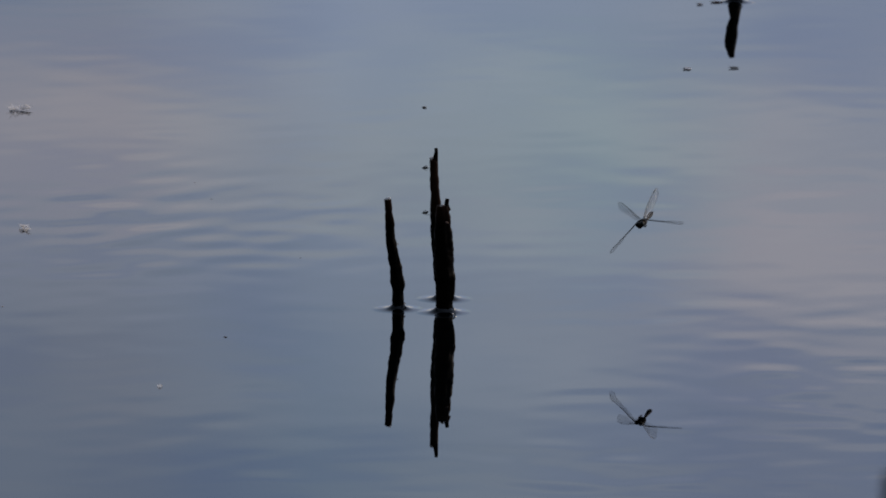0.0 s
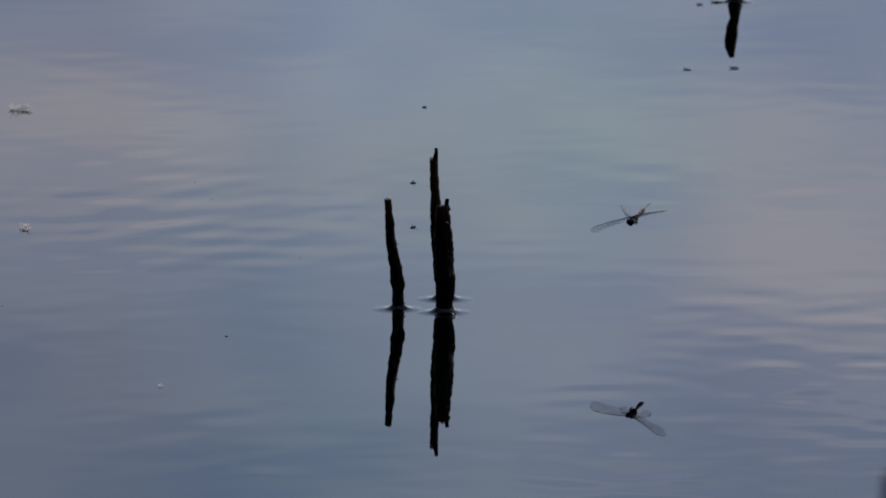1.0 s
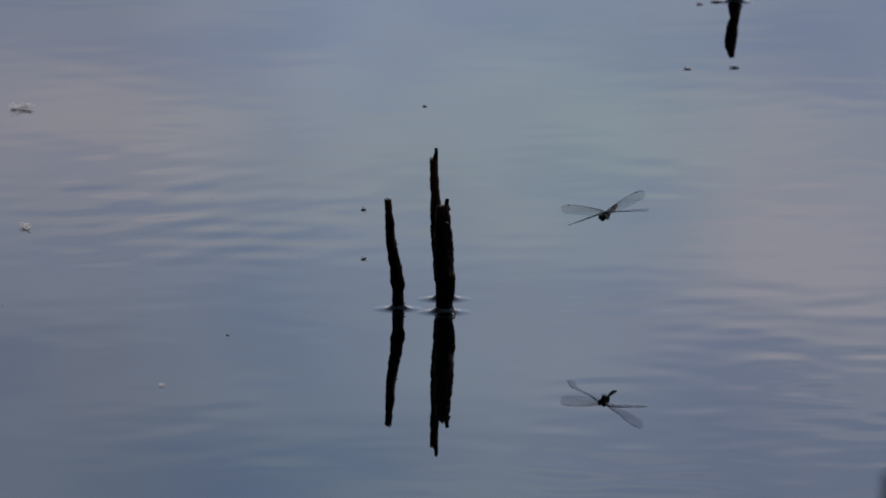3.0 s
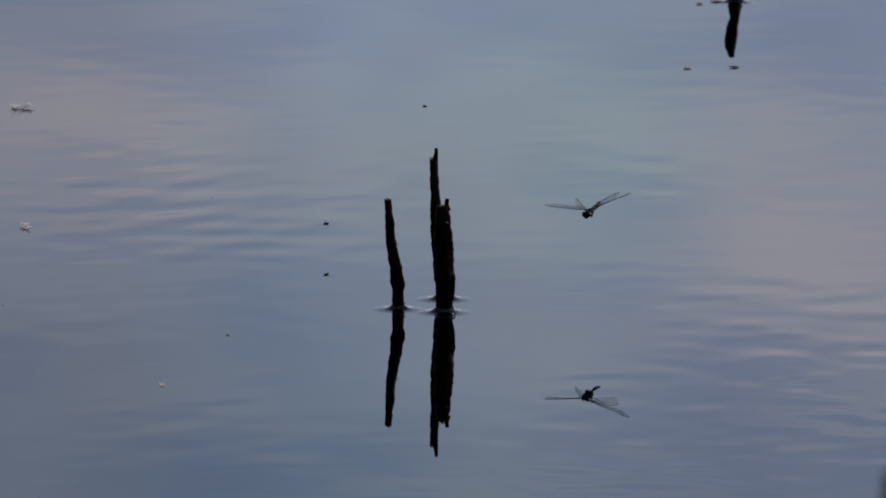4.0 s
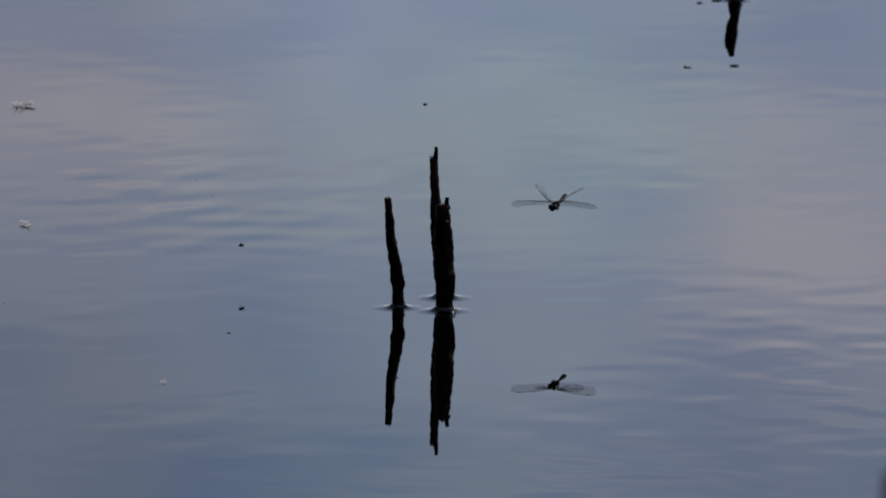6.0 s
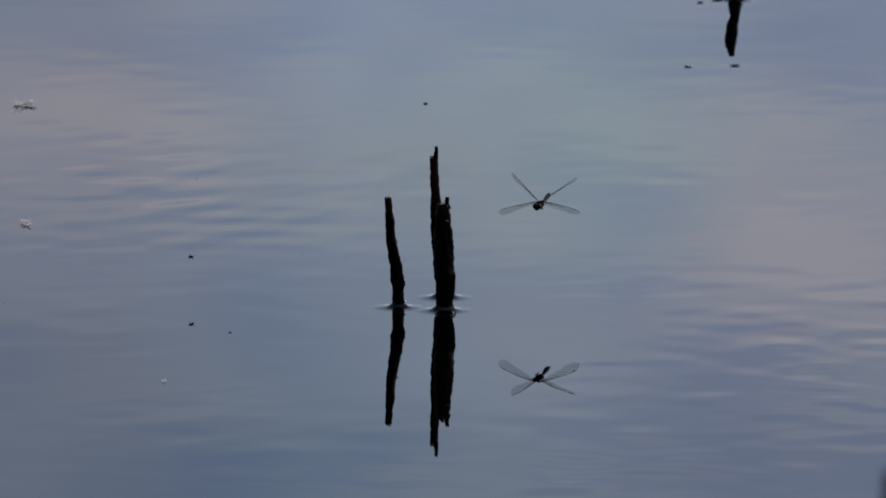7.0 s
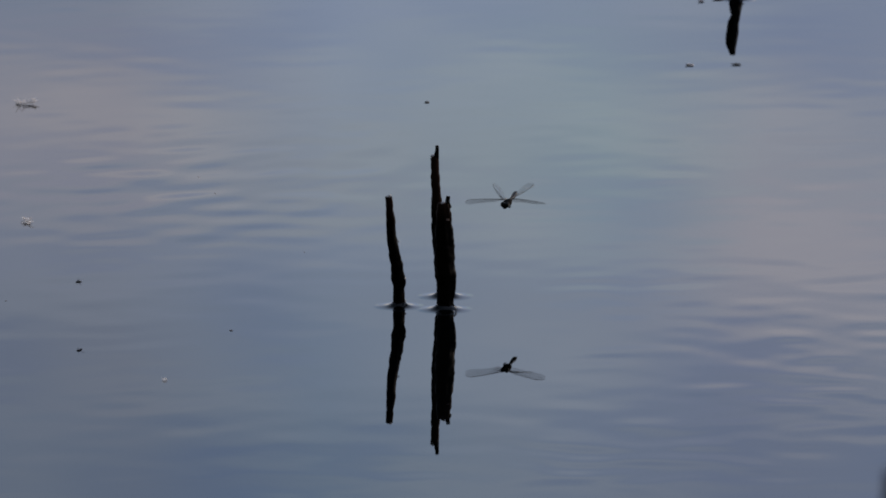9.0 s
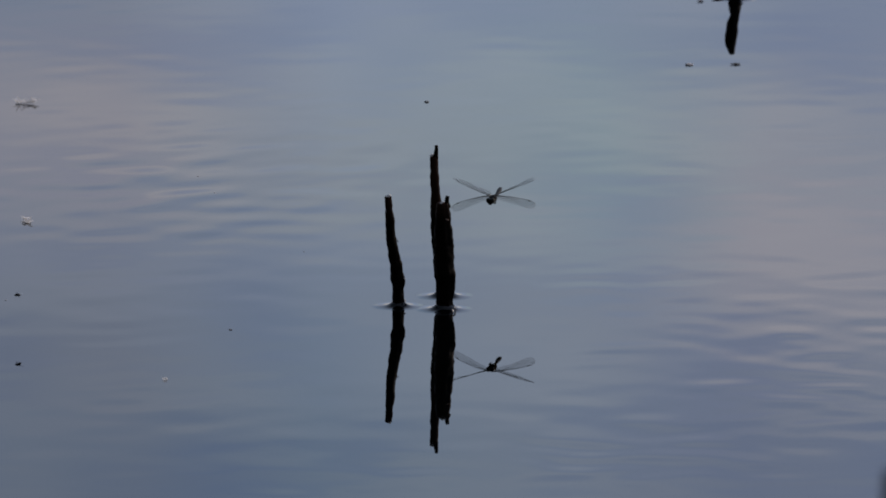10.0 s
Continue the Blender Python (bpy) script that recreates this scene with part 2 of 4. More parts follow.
# ---- water ----
def build_water():
    """One sheet to the horizon, with faint wind ripples modelled where the lens looks."""
    rng = np.random.default_rng(11)
    fx = np.arange(-0.80, 0.801, 0.0125)
    fy = np.arange(-1.25, 1.35, 0.0060)
    out = np.array([0.06, 0.15, 0.4, 1, 3, 10, 40, 150, 600, 2500])
    xs = np.concatenate([-(0.8 + out[::-1]), fx, 0.8 + out])
    ys = np.concatenate([-1.25 - out[::-1], fy, 1.35 + out])
    X, Y = np.meshgrid(xs, ys)
    Z = np.zeros_like(X)

    def gust(cx, cy, sx, sy):
        return np.exp(-((X - cx) / sx) ** 2 - ((Y - cy) / sy) ** 2)

    def edge():
        return np.clip((0.95 - np.abs(X)) / 0.15, 0, 1) * np.clip((Y + 1.40) / 0.15, 0, 1) * np.clip((1.50 - Y) / 0.15, 0, 1)

    def ripples(count, force, heading, fan, shortest, longest):
        """A train of small wind waves of many lengths round one heading."""
        h = np.zeros_like(X)
        for k in range(count):
            lam = shortest * (longest / shortest) ** rng.random()
            th = radians(heading + rng.normal(0, fan))
            slope = 0.00201 / math.sqrt(count / 2) * (0.6 + 0.8 * rng.random())
            kx, ky, ph = 2 * math.pi / lam * math.cos(th), 2 * math.pi / lam * math.sin(th), rng.random() * 6.283
            h += slope * lam / 6.283 * np.sin(kx * X + ky * Y + ph)
        return force * h

    # a catspaw left of the sticks, another towards the bank on the right, and a faint swell over the rest
    Z += ripples(48, 1.8 * gust(-0.224, 0.112, 0.224, 0.210) + 0.35 * gust(-0.438, -0.767, 0.274, 0.201), 113, 32, 0.044, 0.130)
    Z += ripples(44, 1.05 * gust(0.340, -0.540, 0.340, 0.330) + 0.9 * gust(0.135, -0.948, 0.271, 0.174), 86, 34, 0.038, 0.110)
    Z += ripples(48, 0.38 - 0.20 * gust(0.0, 1.05, 0.9, 0.55) - 0.12 * gust(0.119, -0.198, 0.149, 0.414), 96, 28, 0.040, 0.120)
    # the lee of the sticks and the strip towards the bank lie almost still
    Z *= edge() * (1 - 0.25 * gust(0.162, -0.680, 0.162, 0.208)) * (1 - 0.95 * gust(-0.021, -0.560, 0.105, 0.360))
    ny, nx = X.shape
    verts = np.stack([X.ravel(), Y.ravel(), Z.ravel()], 1)
    i = np.arange(ny * nx).reshape(ny, nx)
    faces = np.stack([i[:-1, :-1].ravel(), i[:-1, 1:].ravel(), i[1:, 1:].ravel(), i[1:, :-1].ravel()], 1)
    me = bpy.data.meshes.new("water")
    me.from_pydata(verts.tolist(), [], faces.tolist())
    for p in me.polygons:
        p.use_smooth = True
    me.materials.append(WATER)
    return tagged(new("water", me), "calm blue-grey pond water mirroring a cloudy evening sky", "water", kind="structure")


water = build_water()


def meniscus(x, y, rx, ry, rise, reach):
    """The water drawn up round a stick that stands in it."""
    bm = bmesh.new()
    seg, steps = 128, 40
    rings = []
    for j in range(steps):
        d = -0.0015 + (reach + 0.0015) * (j / (steps - 1)) ** 1.5
        ring = []
        for k in range(seg):
            a = 2 * math.pi * k / seg
            w = 1 + 0.08 * noise.noise((math.cos(a) * 1.5 + x * 40, math.sin(a) * 1.5, 2.0))
            out = max(d, 0.0)
            fade = max(0.0, 1 - out / reach)
            z = w * (rise * math.exp(-out / 0.0034) + 0.00018 * math.exp(-out / 0.007) * fade) * fade - 0.00004 + 0.00008 * fade
            ring.append(bm.verts.new((x + (rx + 1.35 * d) * math.cos(a), y + (ry + 0.8 * d) * math.sin(a), z)))
        rings.append(ring)
    for a, b in zip(rings, rings[1:]):
        for k in range(seg):
            bm.faces.new((a[k], a[(k + 1) % seg], b[(k + 1) % seg], b[k]))
    ob = new("water_rim", mesh("water_rim", bm, WATER))
    return tagged(ob, "raised rim of water clinging round a stick", "water", kind="structure")


def build_shade_bank():
    """Plain dark bank, unseen, added behind the camera to close and shade the place."""
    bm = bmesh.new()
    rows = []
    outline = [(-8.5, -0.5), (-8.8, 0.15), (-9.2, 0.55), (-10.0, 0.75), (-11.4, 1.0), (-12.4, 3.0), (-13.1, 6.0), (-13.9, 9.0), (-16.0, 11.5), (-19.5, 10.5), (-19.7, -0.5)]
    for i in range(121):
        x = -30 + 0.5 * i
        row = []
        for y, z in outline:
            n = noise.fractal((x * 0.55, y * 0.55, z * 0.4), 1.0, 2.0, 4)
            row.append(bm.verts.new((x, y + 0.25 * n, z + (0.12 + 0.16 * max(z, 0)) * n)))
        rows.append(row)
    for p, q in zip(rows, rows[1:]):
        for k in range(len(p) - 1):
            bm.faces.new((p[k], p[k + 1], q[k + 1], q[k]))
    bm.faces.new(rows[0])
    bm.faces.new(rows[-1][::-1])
    ob = new("bank", mesh("bank", bm, SHADE_BANK))
    return tagged(ob, "unseen steep dark bank added at the pond's edge to block light", "bank", kind="structure")


build_shade_bank()


# ---- sticks ----
def loft(bm, profile, base, lean, depth, seed, sides=26, step=0.0014, rough=0.10):
    """A weathered shaft: profile rows of height, middle across and half width; lean is its tilt away from the bank."""
    prof = np.array(profile)
    zs = np.arange(prof[0, 0], prof[-1, 0] + 1e-6, step)
    cx, hw = np.interp(zs, prof[:, 0], prof[:, 1]), np.interp(zs, prof[:, 0], prof[:, 2])
    rings = []
    for j, z in enumerate(zs):
        hw[j] *= 1 + 0.08 * noise.noise((z * 190, seed * 2.0, 0.5))
        cx[j] += 0.0005 * noise.noise((z * 120, seed, 7.5))
    for z, c, h in zip(zs, cx, hw):
        ring = []
        for k in range(sides):
            a = 2 * math.pi * k / sides
            crack = 0.07 * math.sin(3 * a + seed) + 0.05 * math.sin(7 * a + 2 * seed + 20 * z)
            n = noise.noise((math.cos(a) * 2.2 + seed, math.sin(a) * 2.2, z * 95))
            knot = noise.noise((math.cos(a) * 1.1 + seed * 3, math.sin(a) * 1.1 + 5, z * 34))
            fine = noise.noise((math.cos(a) * 3.1, math.sin(a) * 3.1 + seed, z * 260))
            r = 1 + (crack * 0.35 if abs(math.cos(a)) > 0.8 else crack) + rough * n + 0.13 * knot + 0.08 * fine
            ring.append(bm.verts.new((base[0] + c + h * r * math.cos(a), base[1] + lean * z + depth * h * r * math.sin(a), z)))
        rings.append(ring)
    for a, b in zip(rings, rings[1:]):
        for k in range(sides):
            bm.faces.new((a[k], a[(k + 1) % sides], b[(k + 1) % sides], b[k]))
    bm.faces.new(rings[0][::-1])
    # broken end: splintered, not sawn
    top = rings[-1]
    for k, v in enumerate(top):
        v.co.z += 0.0014 * noise.noise((k * 0.9, seed, 0.3))
    mid = bm.verts.new(sum((v.co for v in top), Vector()) / sides - Vector((0, 0, 0.0018)))
    for k in range(sides):
        bm.faces.new((top[k], top[(k + 1) % sides], mid))


def splinter(bm, root, tip, r0, r1, seed):
    root, tip = Vector(root), Vector(tip)
    path, radii = [], []
    for j in range(7):
        f = j / 6
        path.append(root.lerp(tip, f) + Vector((0.0004 * math.sin(5 * f + seed), 0.0003 * math.cos(4 * f + seed), 0)))
        radii.append(r0 + (r1 - r0) * f)
    tube(bm, path, radii, 8, 0.6, rough=0.25, seed=seed, freq=500)


def stick(name, base, profile, lean, depth, seed, label, splinters=(), chips=(), beads=(), ends=()):
    bm = bmesh.new()
    root = new(name)
    root.location = (base[0], base[1], 0)
    loft(bm, profile, (0, 0), lean, depth, seed)
    part("shaft", bm, WOOD, root)
    for j, (a, b, r0, r1) in enumerate(splinters):
        bm = bmesh.new()
        splinter(bm, a, b, r0, r1, seed + j)
        part("splinter", bm, SPLIT, root)
    for c, s in chips:
        bm = bmesh.new()
        blob(bm, c, s, Quaternion((0, 1, 0), 0.3), 10, 6)
        for v in bm.verts:
            v.co += 0.0004 * noise.noise_vector(v.co * 900)
        part("bare_patch", bm, PALE, root, "pale bare wood where the bark has chipped")
    # bumps whose whitish colour stands in for glints on the broken tops
    for c, s in ends:
        bm = bmesh.new()
        blob(bm, c, s, Quaternion((0, 1, 0), -0.4), 12, 8)
        for v in bm.verts:
            v.co += 0.0004 * noise.noise_vector(v.co * 900)
        part("end_glint", bm, PALE_GLINT, root, "whitish bump painting a highlight on the broken end")
    # beads flattened and tilted so that the sun glints off them at the camera
    for c, r in beads:
        bm = bmesh.new()
        blob(bm, c, (r, r, r * 0.3), Vector((0.76, -0.43, 0.48)).to_track_quat("Z", "Y"), 24, 16)
        part("glint_bead", bm, WET, root, "glossy bead added to make a sun glint")
    return tagged(root, label, "stick", group="sticks in the pond")


meniscus(-0.0444, -0.2446, 0.0060, 0.0054, 0.0047, 0.0200)
stick("thin_stick", (-0.0444, -0.2446), [(-0.0600, 0.0002, 0.0059), (0.0082, 0.0002, 0.0059), (0.0181, -0.0002, 0.0054), (0.0241, 0.0002, 0.0067), (0.0281, -0.0005, 0.0071), (0.0361, -0.0019, 0.0060), (0.0430, -0.0020, 0.0058), (0.0480, -0.0035, 0.0061), (0.0559, -0.0046, 0.0057), (0.0658, -0.0062, 0.0053), (0.0757, -0.0072, 0.0046), (0.0934, -0.0081, 0.0045), (0.1032, -0.0093, 0.0036), (0.1153, -0.0099, 0.0035)], -0.134, 0.9, 1.7,
      "thin crooked black wet stick standing in the water", (), (),
      [((0.0064, -0.0042, 0.0068), 0.0014), ((0.0062, -0.0064, 0.0299), 0.0013), ((-0.0003, -0.0115, 0.0689), 0.0012)],
      [((-0.0099, -0.0149, 0.1156), (0.0030, 0.0022, 0.0011))])
meniscus(0.0014, -0.2051, 0.0085, 0.0068, 0.0047, 0.0200)
stick("broken_stake", (0.0014, -0.2051), [(-0.0600, -0.0001, 0.0084), (0.0037, -0.0001, 0.0084), (0.0097, -0.0003, 0.0082), (0.0156, -0.0010, 0.0082), (0.0216, -0.0020, 0.0084), (0.0336, -0.0028, 0.0085), (0.0455, -0.0035, 0.0084), (0.0553, -0.0044, 0.0086), (0.0672, -0.0051, 0.0085), (0.0790, -0.0058, 0.0078), (0.0927, -0.0068, 0.0069), (0.0996, -0.0081, 0.0054), (0.1084, -0.0088, 0.0047), (0.1222, -0.0097, 0.0042), (0.1358, -0.0103, 0.0039), (0.1471, -0.0109, 0.0037)], -0.110, 0.8, 4.2,
      "tall black rotten stake with a splintered top in the pond",
      [((-0.0085, -0.0170, 0.1445), (-0.0084, -0.0163, 0.1578), 0.0029, 0.0015)], (), (),
      [((-0.0126, -0.0158, 0.1474), (0.0024, 0.0022, 0.0014))])
meniscus(0.0008, -0.2570, 0.0084, 0.0067, 0.0047, 0.0200)
stick("broken_stake", (0.0008, -0.2570), [(-0.0600, 0.0004, 0.0083), (0.0015, 0.0004, 0.0083), (0.0113, 0.0008, 0.0083), (0.0191, 0.0012, 0.0087), (0.0269, 0.0014, 0.0093), (0.0347, 0.0011, 0.0101), (0.0424, 0.0006, 0.0099), (0.0501, 0.0004, 0.0097), (0.0579, 0.0001, 0.0099), (0.0675, -0.0005, 0.0097), (0.0792, -0.0010, 0.0091), (0.0908, -0.0017, 0.0079), (0.1042, -0.0018, 0.0068), (0.1106, -0.0019, 0.0055)], -0.056, 0.8, 7.9,
      "short thick black broken stake with a jagged top",
      [((0.0032, -0.0062, 0.1046), (0.0034, -0.0057, 0.1164), 0.0029, 0.0019)],
      [((0.0030, -0.0114, 0.0937), (0.0018, 0.0011, 0.0010))],
      # the lower bead stands in for the upper one's glint mirrored in the water
      [((0.0104, -0.0066, 0.0040), 0.0022), ((0.0088, -0.0125, 0.0012), 0.0014)],
      [((-0.0018, -0.0085, 0.1106), (0.0024, 0.0020, 0.0009))])
meniscus(0.3289, 1.1519, 0.0073, 0.0065, 0.0036, 0.0180)
stick("stump", (0.3289, 1.1519), [(-0.0600, 0.0000, 0.0079), (0.0002, 0.0000, 0.0079), (0.0111, -0.0003, 0.0071), (0.0187, -0.0001, 0.0052), (0.0296, -0.0034, 0.0068), (0.0394, -0.0039, 0.0067), (0.0526, -0.0050, 0.0059), (0.0602, -0.0043, 0.0043), (0.0652, -0.0036, 0.0026)], 0.010, 0.9, 12.3,
      "short black rotten stump with a pointed top out in the pond", (), (), [((0.0081, -0.0041, 0.0050), 0.0016)])


# ---- floating bits ----
def float_leaf(x, y, length, width, rz, mat=LEAF, curl=0.0006, label="small dark sodden leaf floating on the water", name="floating_leaf"):
    bm = bmesh.new()
    n = 13
    up, dn = [], []
    for i in range(n):
        f = i / (n - 1)
        w = width * 0.5 * (math.sin(math.pi * min(1, f * 0.96 + 0.02)) ** 0.7)
        w *= 1 + 0.25 * noise.noise((f * 5 + x * 30, y * 20, 0))
        up.append((length * (f - 0.5), w))
        dn.append((length * (f - 0.5), -w * 0.8))
    blade(bm, up, dn, 0.0005, lambda a, b: curl * (2 * abs(b) / width) ** 2 + curl * 2 * (a / length) ** 2 + 0.0006)
    root = new(name)
    root.matrix_world = pose(x, y, 0, 0, 0, rz)
    part("blade", bm, mat, root)
    bm = bmesh.new()
    tube(bm, [(length * f, 0.0003 * math.sin(9 * f), 0.0011 + curl * 2 * f * f) for f in (-0.62, -0.5, -0.25, 0, 0.25, 0.45)],
         [0.00035, 0.0004, 0.0004, 0.0003, 0.0002, 0.0001], 6)
    part("midrib", bm, SEED, root)
    return tagged(root, label, "leaf")


def feather(x, y, size, rz, count, label, seed):
    """A downy feather lying on the water: a quill with many loose curling barbs."""
    rng = random.Random(seed)
    root = new("downy_feather")
    root.matrix_world = pose(x, y, 0, 0, 0, rz)
    bm = bmesh.new()
    tube(bm, [(size * (f - 0.5), 0.05 * size * math.sin(3 * f), 0.0003 + 0.10 * size * f * f) for f in (0, 0.2, 0.4, 0.6, 0.8, 1)],
         [0.0004, 0.0004, 0.00035, 0.0003, 0.0002, 0.0001], 5)
    part("quill", bm, FLUFF, root)
    bm = bmesh.new()
    for i in range(count):
        f = rng.random()
        s = rng.choice((-1, 1))
        p = Vector((size * (f - 0.5), 0, 0.0003 + 0.10 * size * f * f))
        ln = size * rng.uniform(0.12, 0.50) * (1 - 0.3 * f)
        d = Vector((rng.uniform(-0.9, 0.9), s * rng.uniform(0.2, 1.1), rng.uniform(-0.02, 0.7) * rng.random())).normalized()
        path = [p + d * ln * g + Vector((0, 0, 0.22 * ln * math.sin(math.pi * g * rng.uniform(0.6, 1.2)))) for g in (0, 0.35, 0.7, 1)]
        path = [Vector((q.x, q.y, max(q.z, 0.0001))) for q in path]
        tube(bm, path, [0.0004, 0.0006, 0.0005, 0.0002], 5)
    part("barbs", bm, FLUFF, root)
    return tagged(root, label, "feather")


def speck(x, y, size, label, mat, seed):
    """A husk or seed afloat."""
    root = new("floating_seed")
    root.matrix_world = pose(x, y, 0, 0, 0, seed * 47)
    bm = bmesh.new()
    blob(bm, (0, 0, size[2] * 0.5), size)
    for v in bm.verts:
        v.co += 0.12 * size[0] * noise.noise_vector(v.co * (0.9 / size[0]) + Vector((seed, 0, 0)))
    part("husk", bm, mat, root)
    bm = bmesh.new()
    tube(bm, [(size[0] * 0.8, 0, size[2] * 0.6), (size[0] * 1.3, size[1] * 0.2, size[2] * 0.7), (size[0] * 1.7, size[1] * 0.1, size[2] * 1.2)],
         [size[2] * 0.25, size[2] * 0.18, size[2] * 0.1], 6)
    part("stub", bm, mat, root)
    return tagged(root, label, "seed")


feather_far = feather(-0.4535, 0.6140, 0.0227, 8, 56, "loose white downy feather floating on the water", 5)
feather_near = feather(-0.4274, 0.0835, 0.0164, 100, 46, "small white tuft of down on the water", 9)
seed_mid = speck(-0.0200, 0.6273, (0.00252, 0.00252, 0.00101), "small brown seed husk floating on the water", SEED, 2)
leaf_far = float_leaf(0.3183, 0.8156, 0.0100, 0.0072, 4)
leaf_pale = float_leaf(0.2670, 0.8114, 0.0085, 0.0105, 20, GREYLEAF, 0.0003, "pale grey-green leaf floating on the water")
seed_near = speck(-0.2714, -0.5462, (0.00232, 0.00232, 0.00179), "tiny pale seed floating on the water", FLUFF, 3)
seed_dull = speck(-0.2126, -0.3560, (0.00143, 0.00194, 0.00061), "tiny reddish seed husk on the water", CRUMB, 5)
leaf_strip = float_leaf(0.3084, 1.1460, 0.0126, 0.0074, 0, REDLEAF, 0.0005, "narrow reddish-brown leaf strip floating beside a stump")
leaf_bit = float_leaf(0.2890, 1.1344, 0.0067, 0.0060, 12, REDLEAF, 0.0005, "torn bit of reddish-brown leaf on the water")
crumb_a = speck(-0.2581, 0.2844, (0.00063, 0.00072, 0.00027), "tiny brown crumb of plant matter on the water", CRUMB, 11)
crumb_b = speck(-0.2394, 0.2125, (0.00064, 0.00073, 0.00027), "tiny brown crumb of plant matter on the water", CRUMB, 12)
crumb_c = speck(-0.1437, -0.0376, (0.00058, 0.00067, 0.00029), "tiny brown crumb of plant matter on the water", CRUMB, 13)
crumb_d = speck(-0.4360, -0.2356, (0.00090, 0.00110, 0.00030), "tiny brown crumb of plant matter on the water", CRUMB, 14)


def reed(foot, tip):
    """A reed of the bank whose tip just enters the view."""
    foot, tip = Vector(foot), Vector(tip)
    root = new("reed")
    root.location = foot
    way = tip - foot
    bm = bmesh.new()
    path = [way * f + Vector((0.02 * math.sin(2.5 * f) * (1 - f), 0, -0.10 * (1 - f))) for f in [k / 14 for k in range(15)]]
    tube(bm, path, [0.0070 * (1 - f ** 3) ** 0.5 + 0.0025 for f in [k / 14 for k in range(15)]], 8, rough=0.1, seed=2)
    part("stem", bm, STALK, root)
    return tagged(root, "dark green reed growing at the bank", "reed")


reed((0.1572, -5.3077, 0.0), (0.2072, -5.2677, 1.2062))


# ---- dragonfly ----
def wing_outline(length, chord, hind):
    up, dn = [], []
    n = 26
    for i in range(n):
        f = (i / (n - 1)) ** 0.85
        lead = chord * (0.10 + 0.10 * math.sin(math.pi * min(1, f * 1.05)))
        w = chord * ((0.25 + 0.80 * f ** 0.42 - 0.22 * f) if hind else (0.20 + 0.72 * f ** 0.62 - 0.08 * f))
        end = math.sqrt(max(0.0, 1 - (max(0, f - 0.80) / 0.20) ** 2.4))
        mid = lead - 0.38 * w
        up.append((length * f, mid + (lead - mid) * max(end, 0.03)))
        dn.append((length * f, mid - 0.62 * w * max(end, 0.03)))
    return up, dn


def wing_mesh(length, chord, hind, side):
    """Membrane, veins and wing spot; the span runs along +x, the leading edge is on +y for side 1."""
    up, dn = wing_outline(length, chord, hind)

    def lift(x, y):
        return 0.00035 * math.sin(y * 2600) * (1 - 0.5 * x / length) + 0.02 * x * x / length + 0.24 * y * (1.6 * x / length - 0.9) - 0.00004
    flip = lambda q: [(a, side * b) for a, b in q]
    bm = bmesh.new()
    blade(bm, flip(up), flip(dn), 0.00012, lift)
    veins = []
    # thick front vein, then the long veins that fan out behind it
    veins.append(([Vector((a, side * b, lift(a, b))) for a, b in up], 0.00030, 0.00014))
    for share, stop in ((0.14, 1.0), (0.24, 0.55), (0.36, 0.97), (0.55, 0.93), (0.75, 0.86)):
        path = []
        for (a, b), (_, c) in list(zip(up, dn))[:max(4, int(stop * len(up)))]:
            y = b + (c - b) * share * (0.55 + 0.45 * min(1, a / length * 1.6))
            path.append(Vector((a, side * y, lift(a, y))))
        veins.append((path, 0.00011, 0.00006))
    veins.append(([Vector((a, side * b, lift(a, b))) for a, b in dn], 0.00012, 0.00008))
    vb = []
    for path, r0, r1 in veins:
        b2 = bmesh.new()
        tube(b2, path, [r0 + (r1 - r0) * i / (len(path) - 1) for i in range(len(path))], 6)
        vb.append(b2)
    sp = bmesh.new()
    y0 = up[20][1] - 0.0006
    blob(sp, (length * 0.83, side * y0, lift(length * 0.83, y0)), (0.0013, 0.00045, 0.0002), None, 10, 6)
    return bm, vb, sp


